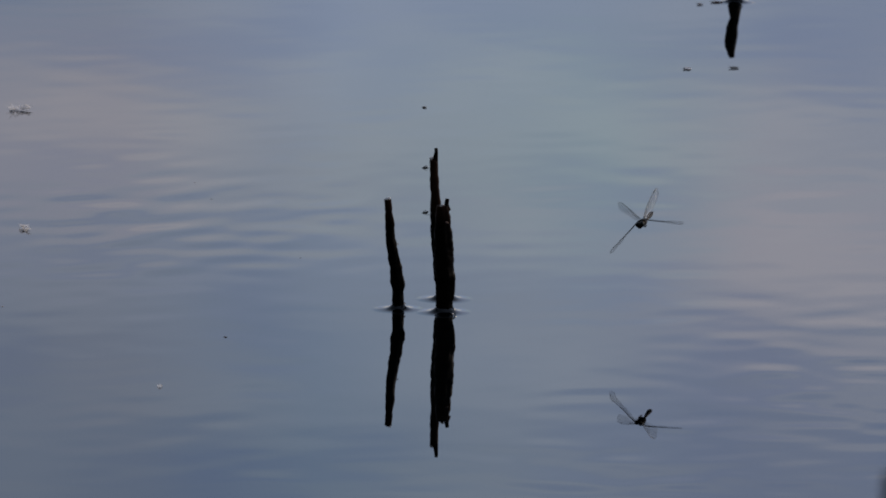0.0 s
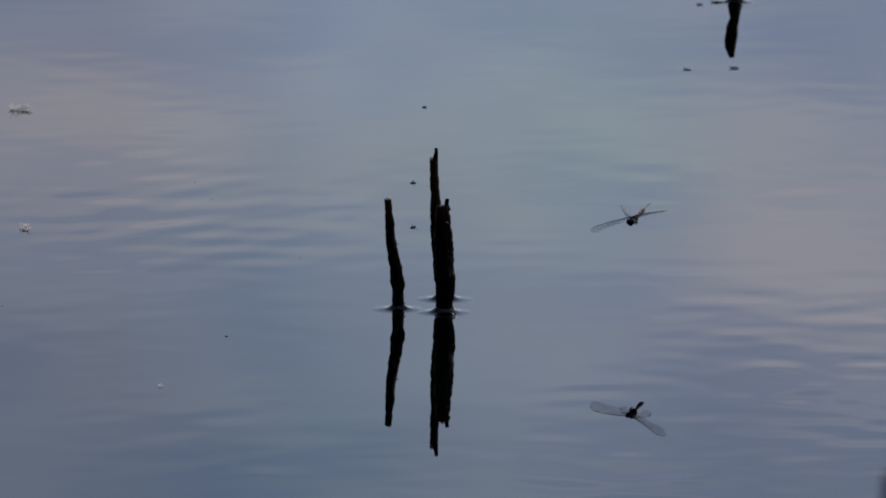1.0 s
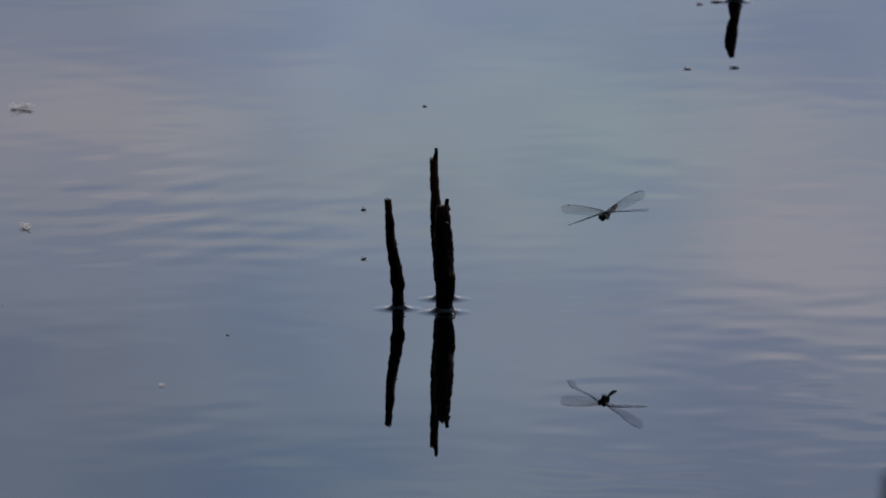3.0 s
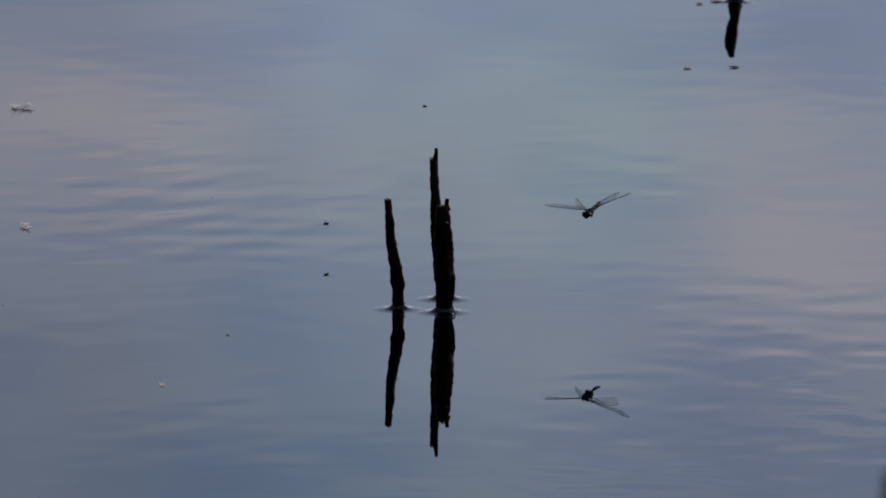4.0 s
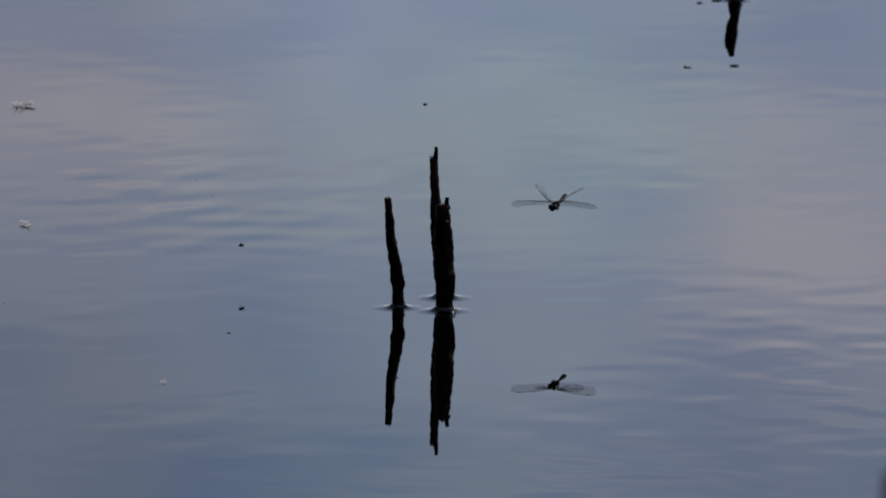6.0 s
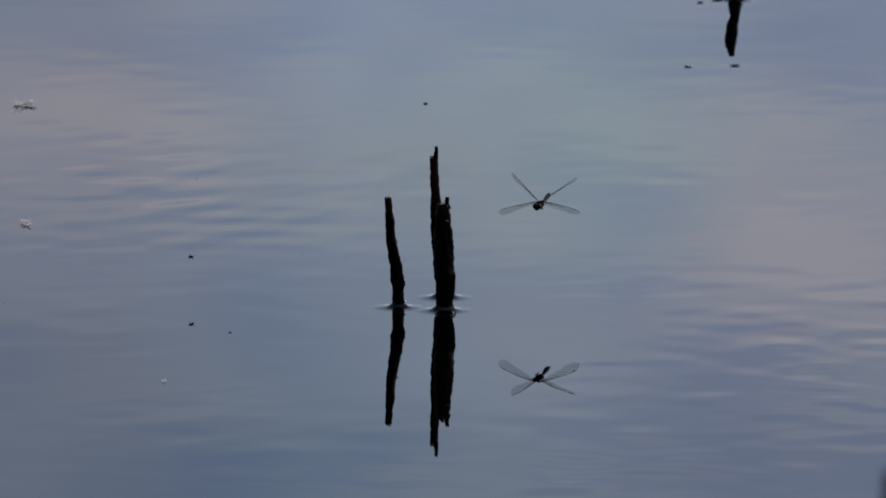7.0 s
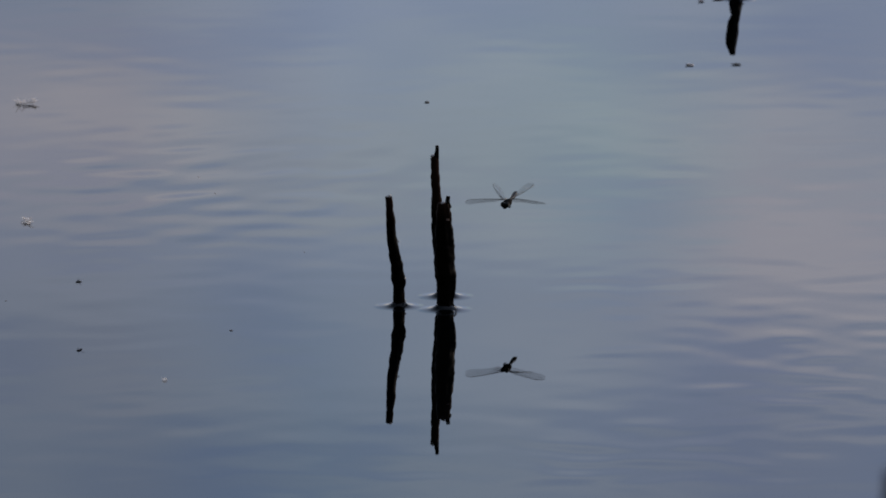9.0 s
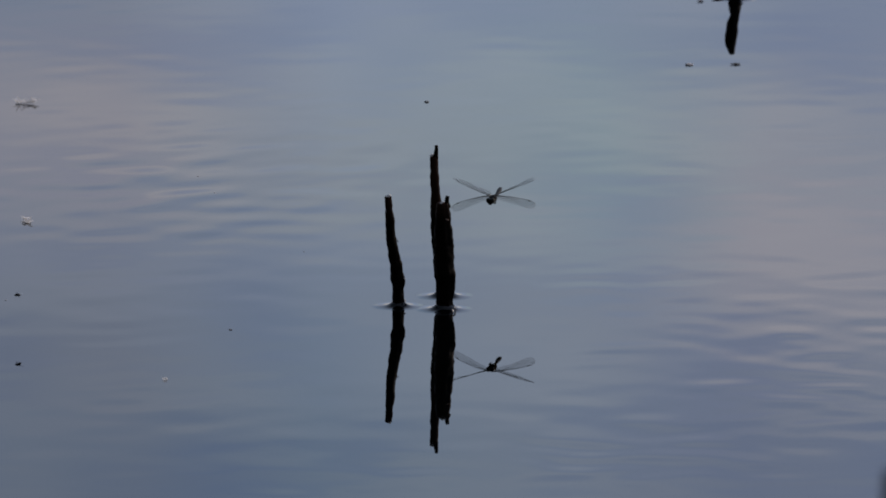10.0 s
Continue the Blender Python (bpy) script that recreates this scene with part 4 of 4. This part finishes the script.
    walk(w[0], [
        (0.0, beat(w, 0.159, 0.858, 0.489, 26)), (0.1, beat(w, 0.004, 0.861, 0.509, 4)), (0.2, beat(w, 0.044, 0.855, 0.517, -13)),
        (0.3, beat(w, 0.214, 0.831, 0.514, -4)), (0.4, beat(w, 0.476, 0.661, 0.580, -4)), (0.5, beat(w, 0.716, 0.416, 0.560, -4)),
        (0.6, beat(w, 0.874, 0.159, 0.460, -4)), (0.7, beat(w, 0.951, -0.093, 0.296, -4)), (0.8, beat(w, 0.949, -0.214, 0.232, -4)),
        (0.9, beat(w, 0.914, -0.363, 0.181, -3)), (1.0, beat(w, 0.888, -0.441, 0.133, 26)), (1.1, beat(w, 0.886, -0.427, 0.178, 65)),
        (1.2, beat(w, 0.897, -0.366, 0.249, 90)), (1.3, beat(w, 0.942, -0.118, 0.316, 83)), (1.4, beat(w, 0.877, 0.269, 0.398, 61)),
        (1.5, beat(w, 0.690, 0.578, 0.435, 37)), (1.6, beat(w, 0.429, 0.755, 0.496, 31)), (1.7, beat(w, 0.267, 0.797, 0.542, 16)),
        (1.8, beat(w, 0.242, 0.783, 0.573, 0)), (1.9, beat(w, 0.350, 0.735, 0.581, -4)), (2.0, beat(w, 0.540, 0.632, 0.556, -4)),
        (2.1, beat(w, 0.789, 0.377, 0.485, -4)), (2.2, beat(w, 0.906, 0.174, 0.385, -4)), (2.3, beat(w, 0.957, 0.006, 0.288, -1)),
        (2.4, beat(w, 0.964, -0.166, 0.206, 2)), (2.5, beat(w, 0.949, -0.278, 0.152, 5)), (2.6, beat(w, 0.926, -0.352, 0.137, 24)),
        (2.7, beat(w, 0.930, -0.331, 0.159, 58)), (2.8, beat(w, 0.955, -0.198, 0.221, 84)), (2.9, beat(w, 0.953, -0.039, 0.300, 98)),
        (3.0, beat(w, 0.914, 0.106, 0.393, 100)), (3.1, beat(w, 0.481, 0.768, 0.423, 96)), (3.2, beat(w, 0.275, 0.849, 0.452, 80)),
        (3.3, beat(w, 0.135, 0.868, 0.478, 50)), (3.4, beat(w, 0.095, 0.861, 0.500, 14)), (3.5, beat(w, 0.168, 0.841, 0.514, -4)),
        (3.6, beat(w, 0.337, 0.790, 0.512, -4)), (3.7, beat(w, 0.570, 0.658, 0.492, -4)), (3.8, beat(w, 0.788, 0.434, 0.437, 0)),
        (3.9, beat(w, 0.889, 0.288, 0.357, 4)), (4.0, beat(w, 0.951, 0.116, 0.285, 8)), (4.1, beat(w, 0.974, -0.089, 0.210, 4)),
        (4.2, beat(w, 0.963, -0.211, 0.167, 5)), (4.3, beat(w, 0.960, -0.223, 0.168, 32)), (4.4, beat(w, 0.968, -0.136, 0.209, 69)),
        (4.5, beat(w, 0.963, 0.014, 0.270, 91)), (4.6, beat(w, 0.918, 0.165, 0.361, 99)), (4.7, beat(w, 0.776, 0.437, 0.456, 99)),
        (4.8, beat(w, 0.499, 0.708, 0.500, 91)), (4.9, beat(w, 0.290, 0.790, 0.540, 36)), (5.0, beat(w, 0.167, 0.799, 0.577, -12)),
        (5.1, beat(w, 0.151, 0.839, 0.523, 1)), (5.2, beat(w, 0.257, 0.850, 0.461, -4)), (5.3, beat(w, 0.452, 0.805, 0.385, -4)),
        (5.4, beat(w, 0.704, 0.649, 0.288, -4)), (5.5, beat(w, 0.901, 0.407, 0.150, -4)), (5.6, beat(w, 0.978, 0.197, 0.064, -4)),
        (5.7, beat(w, 0.999, -0.036, -0.018, -4)), (5.8, beat(w, 0.979, -0.191, -0.073, -4)), (5.9, beat(w, 0.967, -0.248, -0.067, 16)),
        (6.0, beat(w, 0.981, -0.195, -0.000, 54)), (6.1, beat(w, 0.993, -0.049, 0.106, 84)), (6.2, beat(w, 0.965, 0.143, 0.221, 98)),
        (6.3, beat(w, 0.848, 0.421, 0.321, 100)), (6.4, beat(w, 0.520, 0.780, 0.349, 95)), (6.5, beat(w, 0.299, 0.879, 0.370, 78)),
        (6.6, beat(w, 0.163, 0.906, 0.390, 42)), (6.7, beat(w, 0.148, 0.899, 0.413, 5)), (6.8, beat(w, 0.269, 0.859, 0.436, -4)),
        (6.9, beat(w, 0.453, 0.771, 0.448, -4)), (7.0, beat(w, 0.681, 0.594, 0.428, -4)), (7.1, beat(w, 0.876, 0.355, 0.325, -4)),
        (7.2, beat(w, 0.962, 0.180, 0.206, -4)), (7.3, beat(w, 0.996, -0.043, 0.079, -4)), (7.4, beat(w, 0.981, -0.194, -0.005, -4)),
        (7.5, beat(w, 0.974, -0.226, -0.020, 21)), (7.6, beat(w, 0.984, -0.175, 0.018, 61)), (7.7, beat(w, 0.995, -0.033, 0.093, 89)),
        (7.8, beat(w, 0.972, 0.157, 0.175, 99)), (7.9, beat(w, 0.803, 0.498, 0.327, 99)), (8.0, beat(w, 0.527, 0.731, 0.433, 90)),
        (8.1, beat(w, 0.332, 0.820, 0.467, 62)), (8.2, beat(w, 0.250, 0.834, 0.492, 22)), (8.3, beat(w, 0.322, 0.797, 0.512, -4)),
        (8.4, beat(w, 0.524, 0.708, 0.473, -4)), (8.5, beat(w, 0.771, 0.504, 0.389, -4)), (8.6, beat(w, 0.899, 0.322, 0.298, -4)),
        (8.7, beat(w, 0.977, 0.091, 0.191, -4)), (8.8, beat(w, 0.971, -0.225, 0.087, -10)), (8.9, beat(w, 0.929, -0.366, 0.048, -19)),
        (9.0, beat(w, 0.918, -0.385, 0.093, 37)), (9.1, beat(w, 0.949, -0.280, 0.143, 50)), (9.2, beat(w, 0.970, -0.056, 0.235, 85)),
        (9.3, beat(w, 0.923, 0.178, 0.341, 109)), (9.4, beat(w, 0.645, 0.658, 0.388, 119)), (9.5, beat(w, 0.355, 0.830, 0.430, 111)),
        (9.6, beat(w, 0.256, 0.848, 0.464, 66)), (9.7, beat(w, 0.302, 0.821, 0.485, 12)), (9.8, beat(w, 0.433, 0.762, 0.482, -4)),
        (9.9, beat(w, 0.666, 0.606, 0.435, -4)), (10.0, beat(w, 0.868, 0.371, 0.328, -4))])
    w = wings[2]
    walk(w[0], [
        (0.0, beat(w, 0.966, -0.130, -0.225, 3)), (0.1, beat(w, 0.966, -0.071, -0.248, 10)), (0.2, beat(w, 0.974, -0.004, -0.228, 40)),
        (0.3, beat(w, 0.956, 0.219, -0.196, 76)), (0.4, beat(w, 0.897, 0.414, -0.153, 95)), (0.5, beat(w, 0.802, 0.588, -0.105, 100)),
        (0.6, beat(w, 0.512, 0.857, -0.050, 98)), (0.7, beat(w, 0.304, 0.952, 0.029, 82)), (0.8, beat(w, 0.188, 0.976, 0.108, 51)),
        (0.9, beat(w, 0.149, 0.983, 0.108, 14)), (1.0, beat(w, 0.171, 0.982, 0.077, 3)), (1.1, beat(w, 0.272, 0.961, 0.060, 3)),
        (1.2, beat(w, 0.453, 0.889, 0.068, 3)), (1.3, beat(w, 0.642, 0.766, -0.001, 3)), (1.4, beat(w, 0.799, 0.593, -0.100, 3)),
        (1.5, beat(w, 0.860, 0.448, -0.246, 3)), (1.6, beat(w, 0.913, 0.256, -0.318, 3)), (1.7, beat(w, 0.923, 0.142, -0.357, 13)),
        (1.8, beat(w, 0.923, 0.137, -0.358, 44)), (1.9, beat(w, 0.918, 0.224, -0.328, 76)), (2.0, beat(w, 0.893, 0.358, -0.274, 95)),
        (2.1, beat(w, 0.813, 0.544, -0.207, 100)), (2.2, beat(w, 0.705, 0.698, -0.129, 98)), (2.3, beat(w, 0.552, 0.834, -0.026, 96)),
        (2.4, beat(w, 0.434, 0.898, 0.068, 83)), (2.5, beat(w, 0.395, 0.908, 0.139, 57)), (2.6, beat(w, 0.418, 0.899, 0.135, 28)),
        (2.7, beat(w, 0.533, 0.842, 0.086, 14)), (2.8, beat(w, 0.699, 0.714, 0.024, 3)), (2.9, beat(w, 0.849, 0.526, -0.057, 3)),
        (3.0, beat(w, 0.930, 0.340, -0.140, 3)), (3.1, beat(w, 0.966, 0.140, -0.217, 3)), (3.2, beat(w, 0.959, -0.067, -0.276, 3)),
        (3.3, beat(w, 0.933, -0.179, -0.312, 4)), (3.4, beat(w, 0.928, -0.182, -0.324, 25)), (3.5, beat(w, 0.946, -0.086, -0.311, 62)),
        (3.6, beat(w, 0.959, 0.086, -0.271, 88)), (3.7, beat(w, 0.937, 0.284, -0.205, 99)), (3.8, beat(w, 0.855, 0.505, -0.118, 91)),
        (3.9, beat(w, 0.663, 0.748, 0.026, 73)), (4.0, beat(w, 0.458, 0.872, 0.172, 45)), (4.1, beat(w, 0.308, 0.927, 0.212, 21)),
        (4.2, beat(w, 0.249, 0.944, 0.218, 4)), (4.3, beat(w, 0.282, 0.941, 0.188, 3)), (4.4, beat(w, 0.378, 0.917, 0.129, 3)),
        (4.5, beat(w, 0.500, 0.865, 0.049, 3)), (4.6, beat(w, 0.610, 0.791, -0.053, 3)), (4.7, beat(w, 0.710, 0.684, -0.169, 3)),
        (4.8, beat(w, 0.780, 0.550, -0.297, 12)), (4.9, beat(w, 0.762, 0.502, -0.409, 24)), (5.0, beat(w, 0.701, 0.535, -0.471, 42)),
        (5.1, beat(w, 0.760, 0.442, -0.477, 62)), (5.2, beat(w, 0.799, 0.424, -0.427, 84)), (5.3, beat(w, 0.813, 0.466, -0.347, 94)),
        (5.4, beat(w, 0.789, 0.558, -0.256, 100)), (5.5, beat(w, 0.717, 0.680, -0.155, 99)), (5.6, beat(w, 0.533, 0.846, -0.021, 86)),
        (5.7, beat(w, 0.373, 0.923, 0.097, 60)), (5.8, beat(w, 0.290, 0.945, 0.148, 22)), (5.9, beat(w, 0.310, 0.937, 0.162, 3)),
        (6.0, beat(w, 0.421, 0.897, 0.135, 3)), (6.1, beat(w, 0.585, 0.808, 0.070, 3)), (6.2, beat(w, 0.748, 0.663, -0.027, 3)),
        (6.3, beat(w, 0.881, 0.449, -0.148, 3)), (6.4, beat(w, 0.958, 0.101, -0.269, 3)), (6.5, beat(w, 0.924, -0.080, -0.373, 3)),
        (6.6, beat(w, 0.884, -0.146, -0.445, 7)), (6.7, beat(w, 0.877, -0.100, -0.470, 34)), (6.8, beat(w, 0.894, 0.048, -0.446, 59)),
        (6.9, beat(w, 0.880, 0.260, -0.397, 67)), (7.0, beat(w, 0.802, 0.503, -0.321, 64)), (7.1, beat(w, 0.702, 0.678, -0.217, 74)),
        (7.2, beat(w, 0.577, 0.808, -0.121, 75)), (7.3, beat(w, 0.416, 0.909, -0.018, 54)), (7.4, beat(w, 0.338, 0.939, 0.061, 8)),
        (7.5, beat(w, 0.373, 0.922, 0.101, -12)), (7.6, beat(w, 0.489, 0.869, 0.076, -8)), (7.7, beat(w, 0.648, 0.762, 0.010, -2)),
        (7.8, beat(w, 0.796, 0.599, -0.091, 3)), (7.9, beat(w, 0.911, 0.338, -0.236, 3)), (8.0, beat(w, 0.906, 0.187, -0.380, 3)),
        (8.1, beat(w, 0.877, -0.016, -0.481, 3)), (8.2, beat(w, 0.845, -0.104, -0.525, 16)), (8.3, beat(w, 0.857, -0.084, -0.508, 56)),
        (8.4, beat(w, 0.890, 0.100, -0.445, 86)), (8.5, beat(w, 0.872, 0.345, -0.347, 99)), (8.6, beat(w, 0.712, 0.683, -0.162, 99)),
        (8.7, beat(w, 0.495, 0.868, 0.033, 90)), (8.8, beat(w, 0.306, 0.929, 0.210, 53)), (8.9, beat(w, 0.283, 0.936, 0.209, 0)),
        (9.0, beat(w, 0.382, 0.911, 0.157, -27)), (9.1, beat(w, 0.531, 0.841, 0.099, -18)), (9.2, beat(w, 0.727, 0.686, -0.020, -6)),
        (9.3, beat(w, 0.912, 0.364, -0.187, 8)), (9.4, beat(w, 0.934, -0.061, -0.352, 14)), (9.5, beat(w, 0.852, -0.360, -0.381, 18)),
        (9.6, beat(w, 0.795, -0.451, -0.407, 16)), (9.7, beat(w, 0.814, -0.445, -0.373, 40)), (9.8, beat(w, 0.888, -0.277, -0.368, 76)),
        (9.9, beat(w, 0.950, 0.006, -0.312, 96)), (10.0, beat(w, 0.907, 0.361, -0.216, 100))])
    w = wings[3]
    walk(w[0], [
        (0.0, beat(w, -0.739, -0.391, -0.549, 14)), (0.1, beat(w, -0.686, -0.529, -0.499, 18)), (0.2, beat(w, -0.733, -0.496, -0.465, 40)),
        (0.3, beat(w, -0.810, -0.362, -0.462, 86)), (0.4, beat(w, -0.880, -0.208, -0.427, 118)), (0.5, beat(w, -0.928, 0.216, -0.304, 133)),
        (0.6, beat(w, -0.807, 0.571, -0.149, 121)), (0.7, beat(w, -0.636, 0.772, -0.001, 92)), (0.8, beat(w, -0.445, 0.888, 0.115, 51)),
        (0.9, beat(w, -0.419, 0.895, 0.152, 14)), (1.0, beat(w, -0.473, 0.874, 0.114, 3)), (1.1, beat(w, -0.622, 0.782, 0.053, 3)),
        (1.2, beat(w, -0.783, 0.621, -0.015, 3)), (1.3, beat(w, -0.892, 0.420, -0.168, 3)), (1.4, beat(w, -0.929, 0.179, -0.325, 3)),
        (1.5, beat(w, -0.896, -0.050, -0.441, 3)), (1.6, beat(w, -0.809, -0.262, -0.526, 3)), (1.7, beat(w, -0.745, -0.365, -0.558, 13)),
        (1.8, beat(w, -0.752, -0.363, -0.550, 44)), (1.9, beat(w, -0.814, -0.275, -0.512, 76)), (2.0, beat(w, -0.884, -0.110, -0.454, 95)),
        (2.1, beat(w, -0.938, 0.087, -0.334, 100)), (2.2, beat(w, -0.928, 0.314, -0.201, 98)), (2.3, beat(w, -0.778, 0.626, -0.053, 90)),
        (2.4, beat(w, -0.592, 0.802, 0.083, 68)), (2.5, beat(w, -0.462, 0.868, 0.180, 36)), (2.6, beat(w, -0.494, 0.849, 0.188, 14)),
        (2.7, beat(w, -0.639, 0.759, 0.126, 8)), (2.8, beat(w, -0.811, 0.585, 0.011, 3)), (2.9, beat(w, -0.931, 0.343, -0.128, 3)),
        (3.0, beat(w, -0.961, 0.099, -0.259, 3)), (3.1, beat(w, -0.921, -0.121, -0.369, 3)), (3.2, beat(w, -0.731, -0.522, -0.439, 3)),
        (3.3, beat(w, -0.615, -0.640, -0.460, 4)), (3.4, beat(w, -0.603, -0.648, -0.465, 25)), (3.5, beat(w, -0.686, -0.565, -0.457, 62)),
        (3.6, beat(w, -0.845, -0.319, -0.430, 88)), (3.7, beat(w, -0.936, 0.046, -0.348, 99)), (3.8, beat(w, -0.908, 0.349, -0.230, 104)),
        (3.9, beat(w, -0.755, 0.652, -0.076, 104)), (4.0, beat(w, -0.533, 0.842, 0.083, 90)), (4.1, beat(w, -0.398, 0.899, 0.181, 52)),
        (4.2, beat(w, -0.374, 0.902, 0.215, 18)), (4.3, beat(w, -0.473, 0.863, 0.178, 3)), (4.4, beat(w, -0.643, 0.762, 0.078, 3)),
        (4.5, beat(w, -0.806, 0.589, -0.056, 3)), (4.6, beat(w, -0.904, 0.381, -0.196, 3)), (4.7, beat(w, -0.929, 0.192, -0.317, 3)),
        (4.8, beat(w, -0.909, 0.030, -0.415, 3)), (4.9, beat(w, -0.863, -0.129, -0.488, 3)), (5.0, beat(w, -0.842, -0.159, -0.516, 38)),
        (5.1, beat(w, -0.845, -0.211, -0.491, 41)), (5.2, beat(w, -0.887, -0.153, -0.436, 75)), (5.3, beat(w, -0.933, -0.038, -0.358, 84)),
        (5.4, beat(w, -0.956, 0.154, -0.249, 77)), (5.5, beat(w, -0.911, 0.402, -0.095, 66)), (5.6, beat(w, -0.761, 0.647, 0.050, 63)),
        (5.7, beat(w, -0.586, 0.789, 0.185, 50)), (5.8, beat(w, -0.487, 0.826, 0.283, 22)), (5.9, beat(w, -0.515, 0.803, 0.299, 3)),
        (6.0, beat(w, -0.657, 0.720, 0.224, 3)), (6.1, beat(w, -0.832, 0.548, 0.083, 3)), (6.2, beat(w, -0.950, 0.304, -0.075, 3)),
        (6.3, beat(w, -0.975, 0.065, -0.211, 3)), (6.4, beat(w, -0.942, -0.129, -0.311, 3)), (6.5, beat(w, -0.793, -0.492, -0.359, 3)),
        (6.6, beat(w, -0.692, -0.620, -0.369, 7)), (6.7, beat(w, -0.714, -0.590, -0.376, 34)), (6.8, beat(w, -0.825, -0.423, -0.374, 56)),
        (6.9, beat(w, -0.908, -0.221, -0.355, 60)), (7.0, beat(w, -0.955, 0.006, -0.297, 55)), (7.1, beat(w, -0.955, 0.209, -0.211, 68)),
        (7.2, beat(w, -0.896, 0.435, -0.091, 72)), (7.3, beat(w, -0.706, 0.706, 0.056, 59)), (7.4, beat(w, -0.559, 0.817, 0.141, 19)),
        (7.5, beat(w, -0.539, 0.833, 0.123, 3)), (7.6, beat(w, -0.665, 0.736, 0.127, 3)), (7.7, beat(w, -0.813, 0.577, 0.072, 3)),
        (7.8, beat(w, -0.912, 0.409, 0.011, 3)), (7.9, beat(w, -0.979, 0.151, -0.137, 3)), (8.0, beat(w, -0.966, -0.110, -0.236, 3)),
        (8.1, beat(w, -0.861, -0.384, -0.333, 3)), (8.2, beat(w, -0.795, -0.457, -0.398, 16)), (8.3, beat(w, -0.823, -0.356, -0.443, 56)),
        (8.4, beat(w, -0.904, -0.197, -0.379, 86)), (8.5, beat(w, -0.961, 0.047, -0.273, 99)), (8.6, beat(w, -0.902, 0.403, -0.154, 99)),
        (8.7, beat(w, -0.718, 0.695, 0.021, 90)), (8.8, beat(w, -0.483, 0.852, 0.201, 62)), (8.9, beat(w, -0.424, 0.878, 0.223, 21)),
        (9.0, beat(w, -0.525, 0.842, 0.126, 3)), (9.1, beat(w, -0.700, 0.714, 0.023, 3)), (9.2, beat(w, -0.879, 0.453, -0.147, 3)),
        (9.3, beat(w, -0.945, 0.104, -0.309, 3)), (9.4, beat(w, -0.891, -0.185, -0.414, 3)), (9.5, beat(w, -0.773, -0.462, -0.435, 3)),
        (9.6, beat(w, -0.638, -0.645, -0.419, 6)), (9.7, beat(w, -0.634, -0.661, -0.401, 36)), (9.8, beat(w, -0.789, -0.450, -0.418, 76)),
        (9.9, beat(w, -0.894, -0.236, -0.381, 96)), (10.0, beat(w, -0.955, 0.034, -0.294, 100))])
    walk(fly, [(0.0, pose(-0.0191, 0.2520, 0.0241, 0, 0, -70)), (1.0, pose(-0.0315, 0.1854, 0.0240, 0, 0, -60)), (2.5, pose(-0.0653, 0.0913, 0.0257, 0, 0, -50)), (4.5, pose(-0.1386, -0.0318, 0.0279, 0, 0, -45)), (5.5, pose(-0.1797, -0.0919, 0.0315, 0, 0, -45)), (7.5, pose(-0.2773, -0.2056, 0.0350, 0, 0, -45)), (9.0, pose(-0.3598, -0.2843, 0.0350, 0, 0, -50)), (10.0, pose(-0.4171, -0.3374, 0.0351, 0, 0, -55))])


motions()
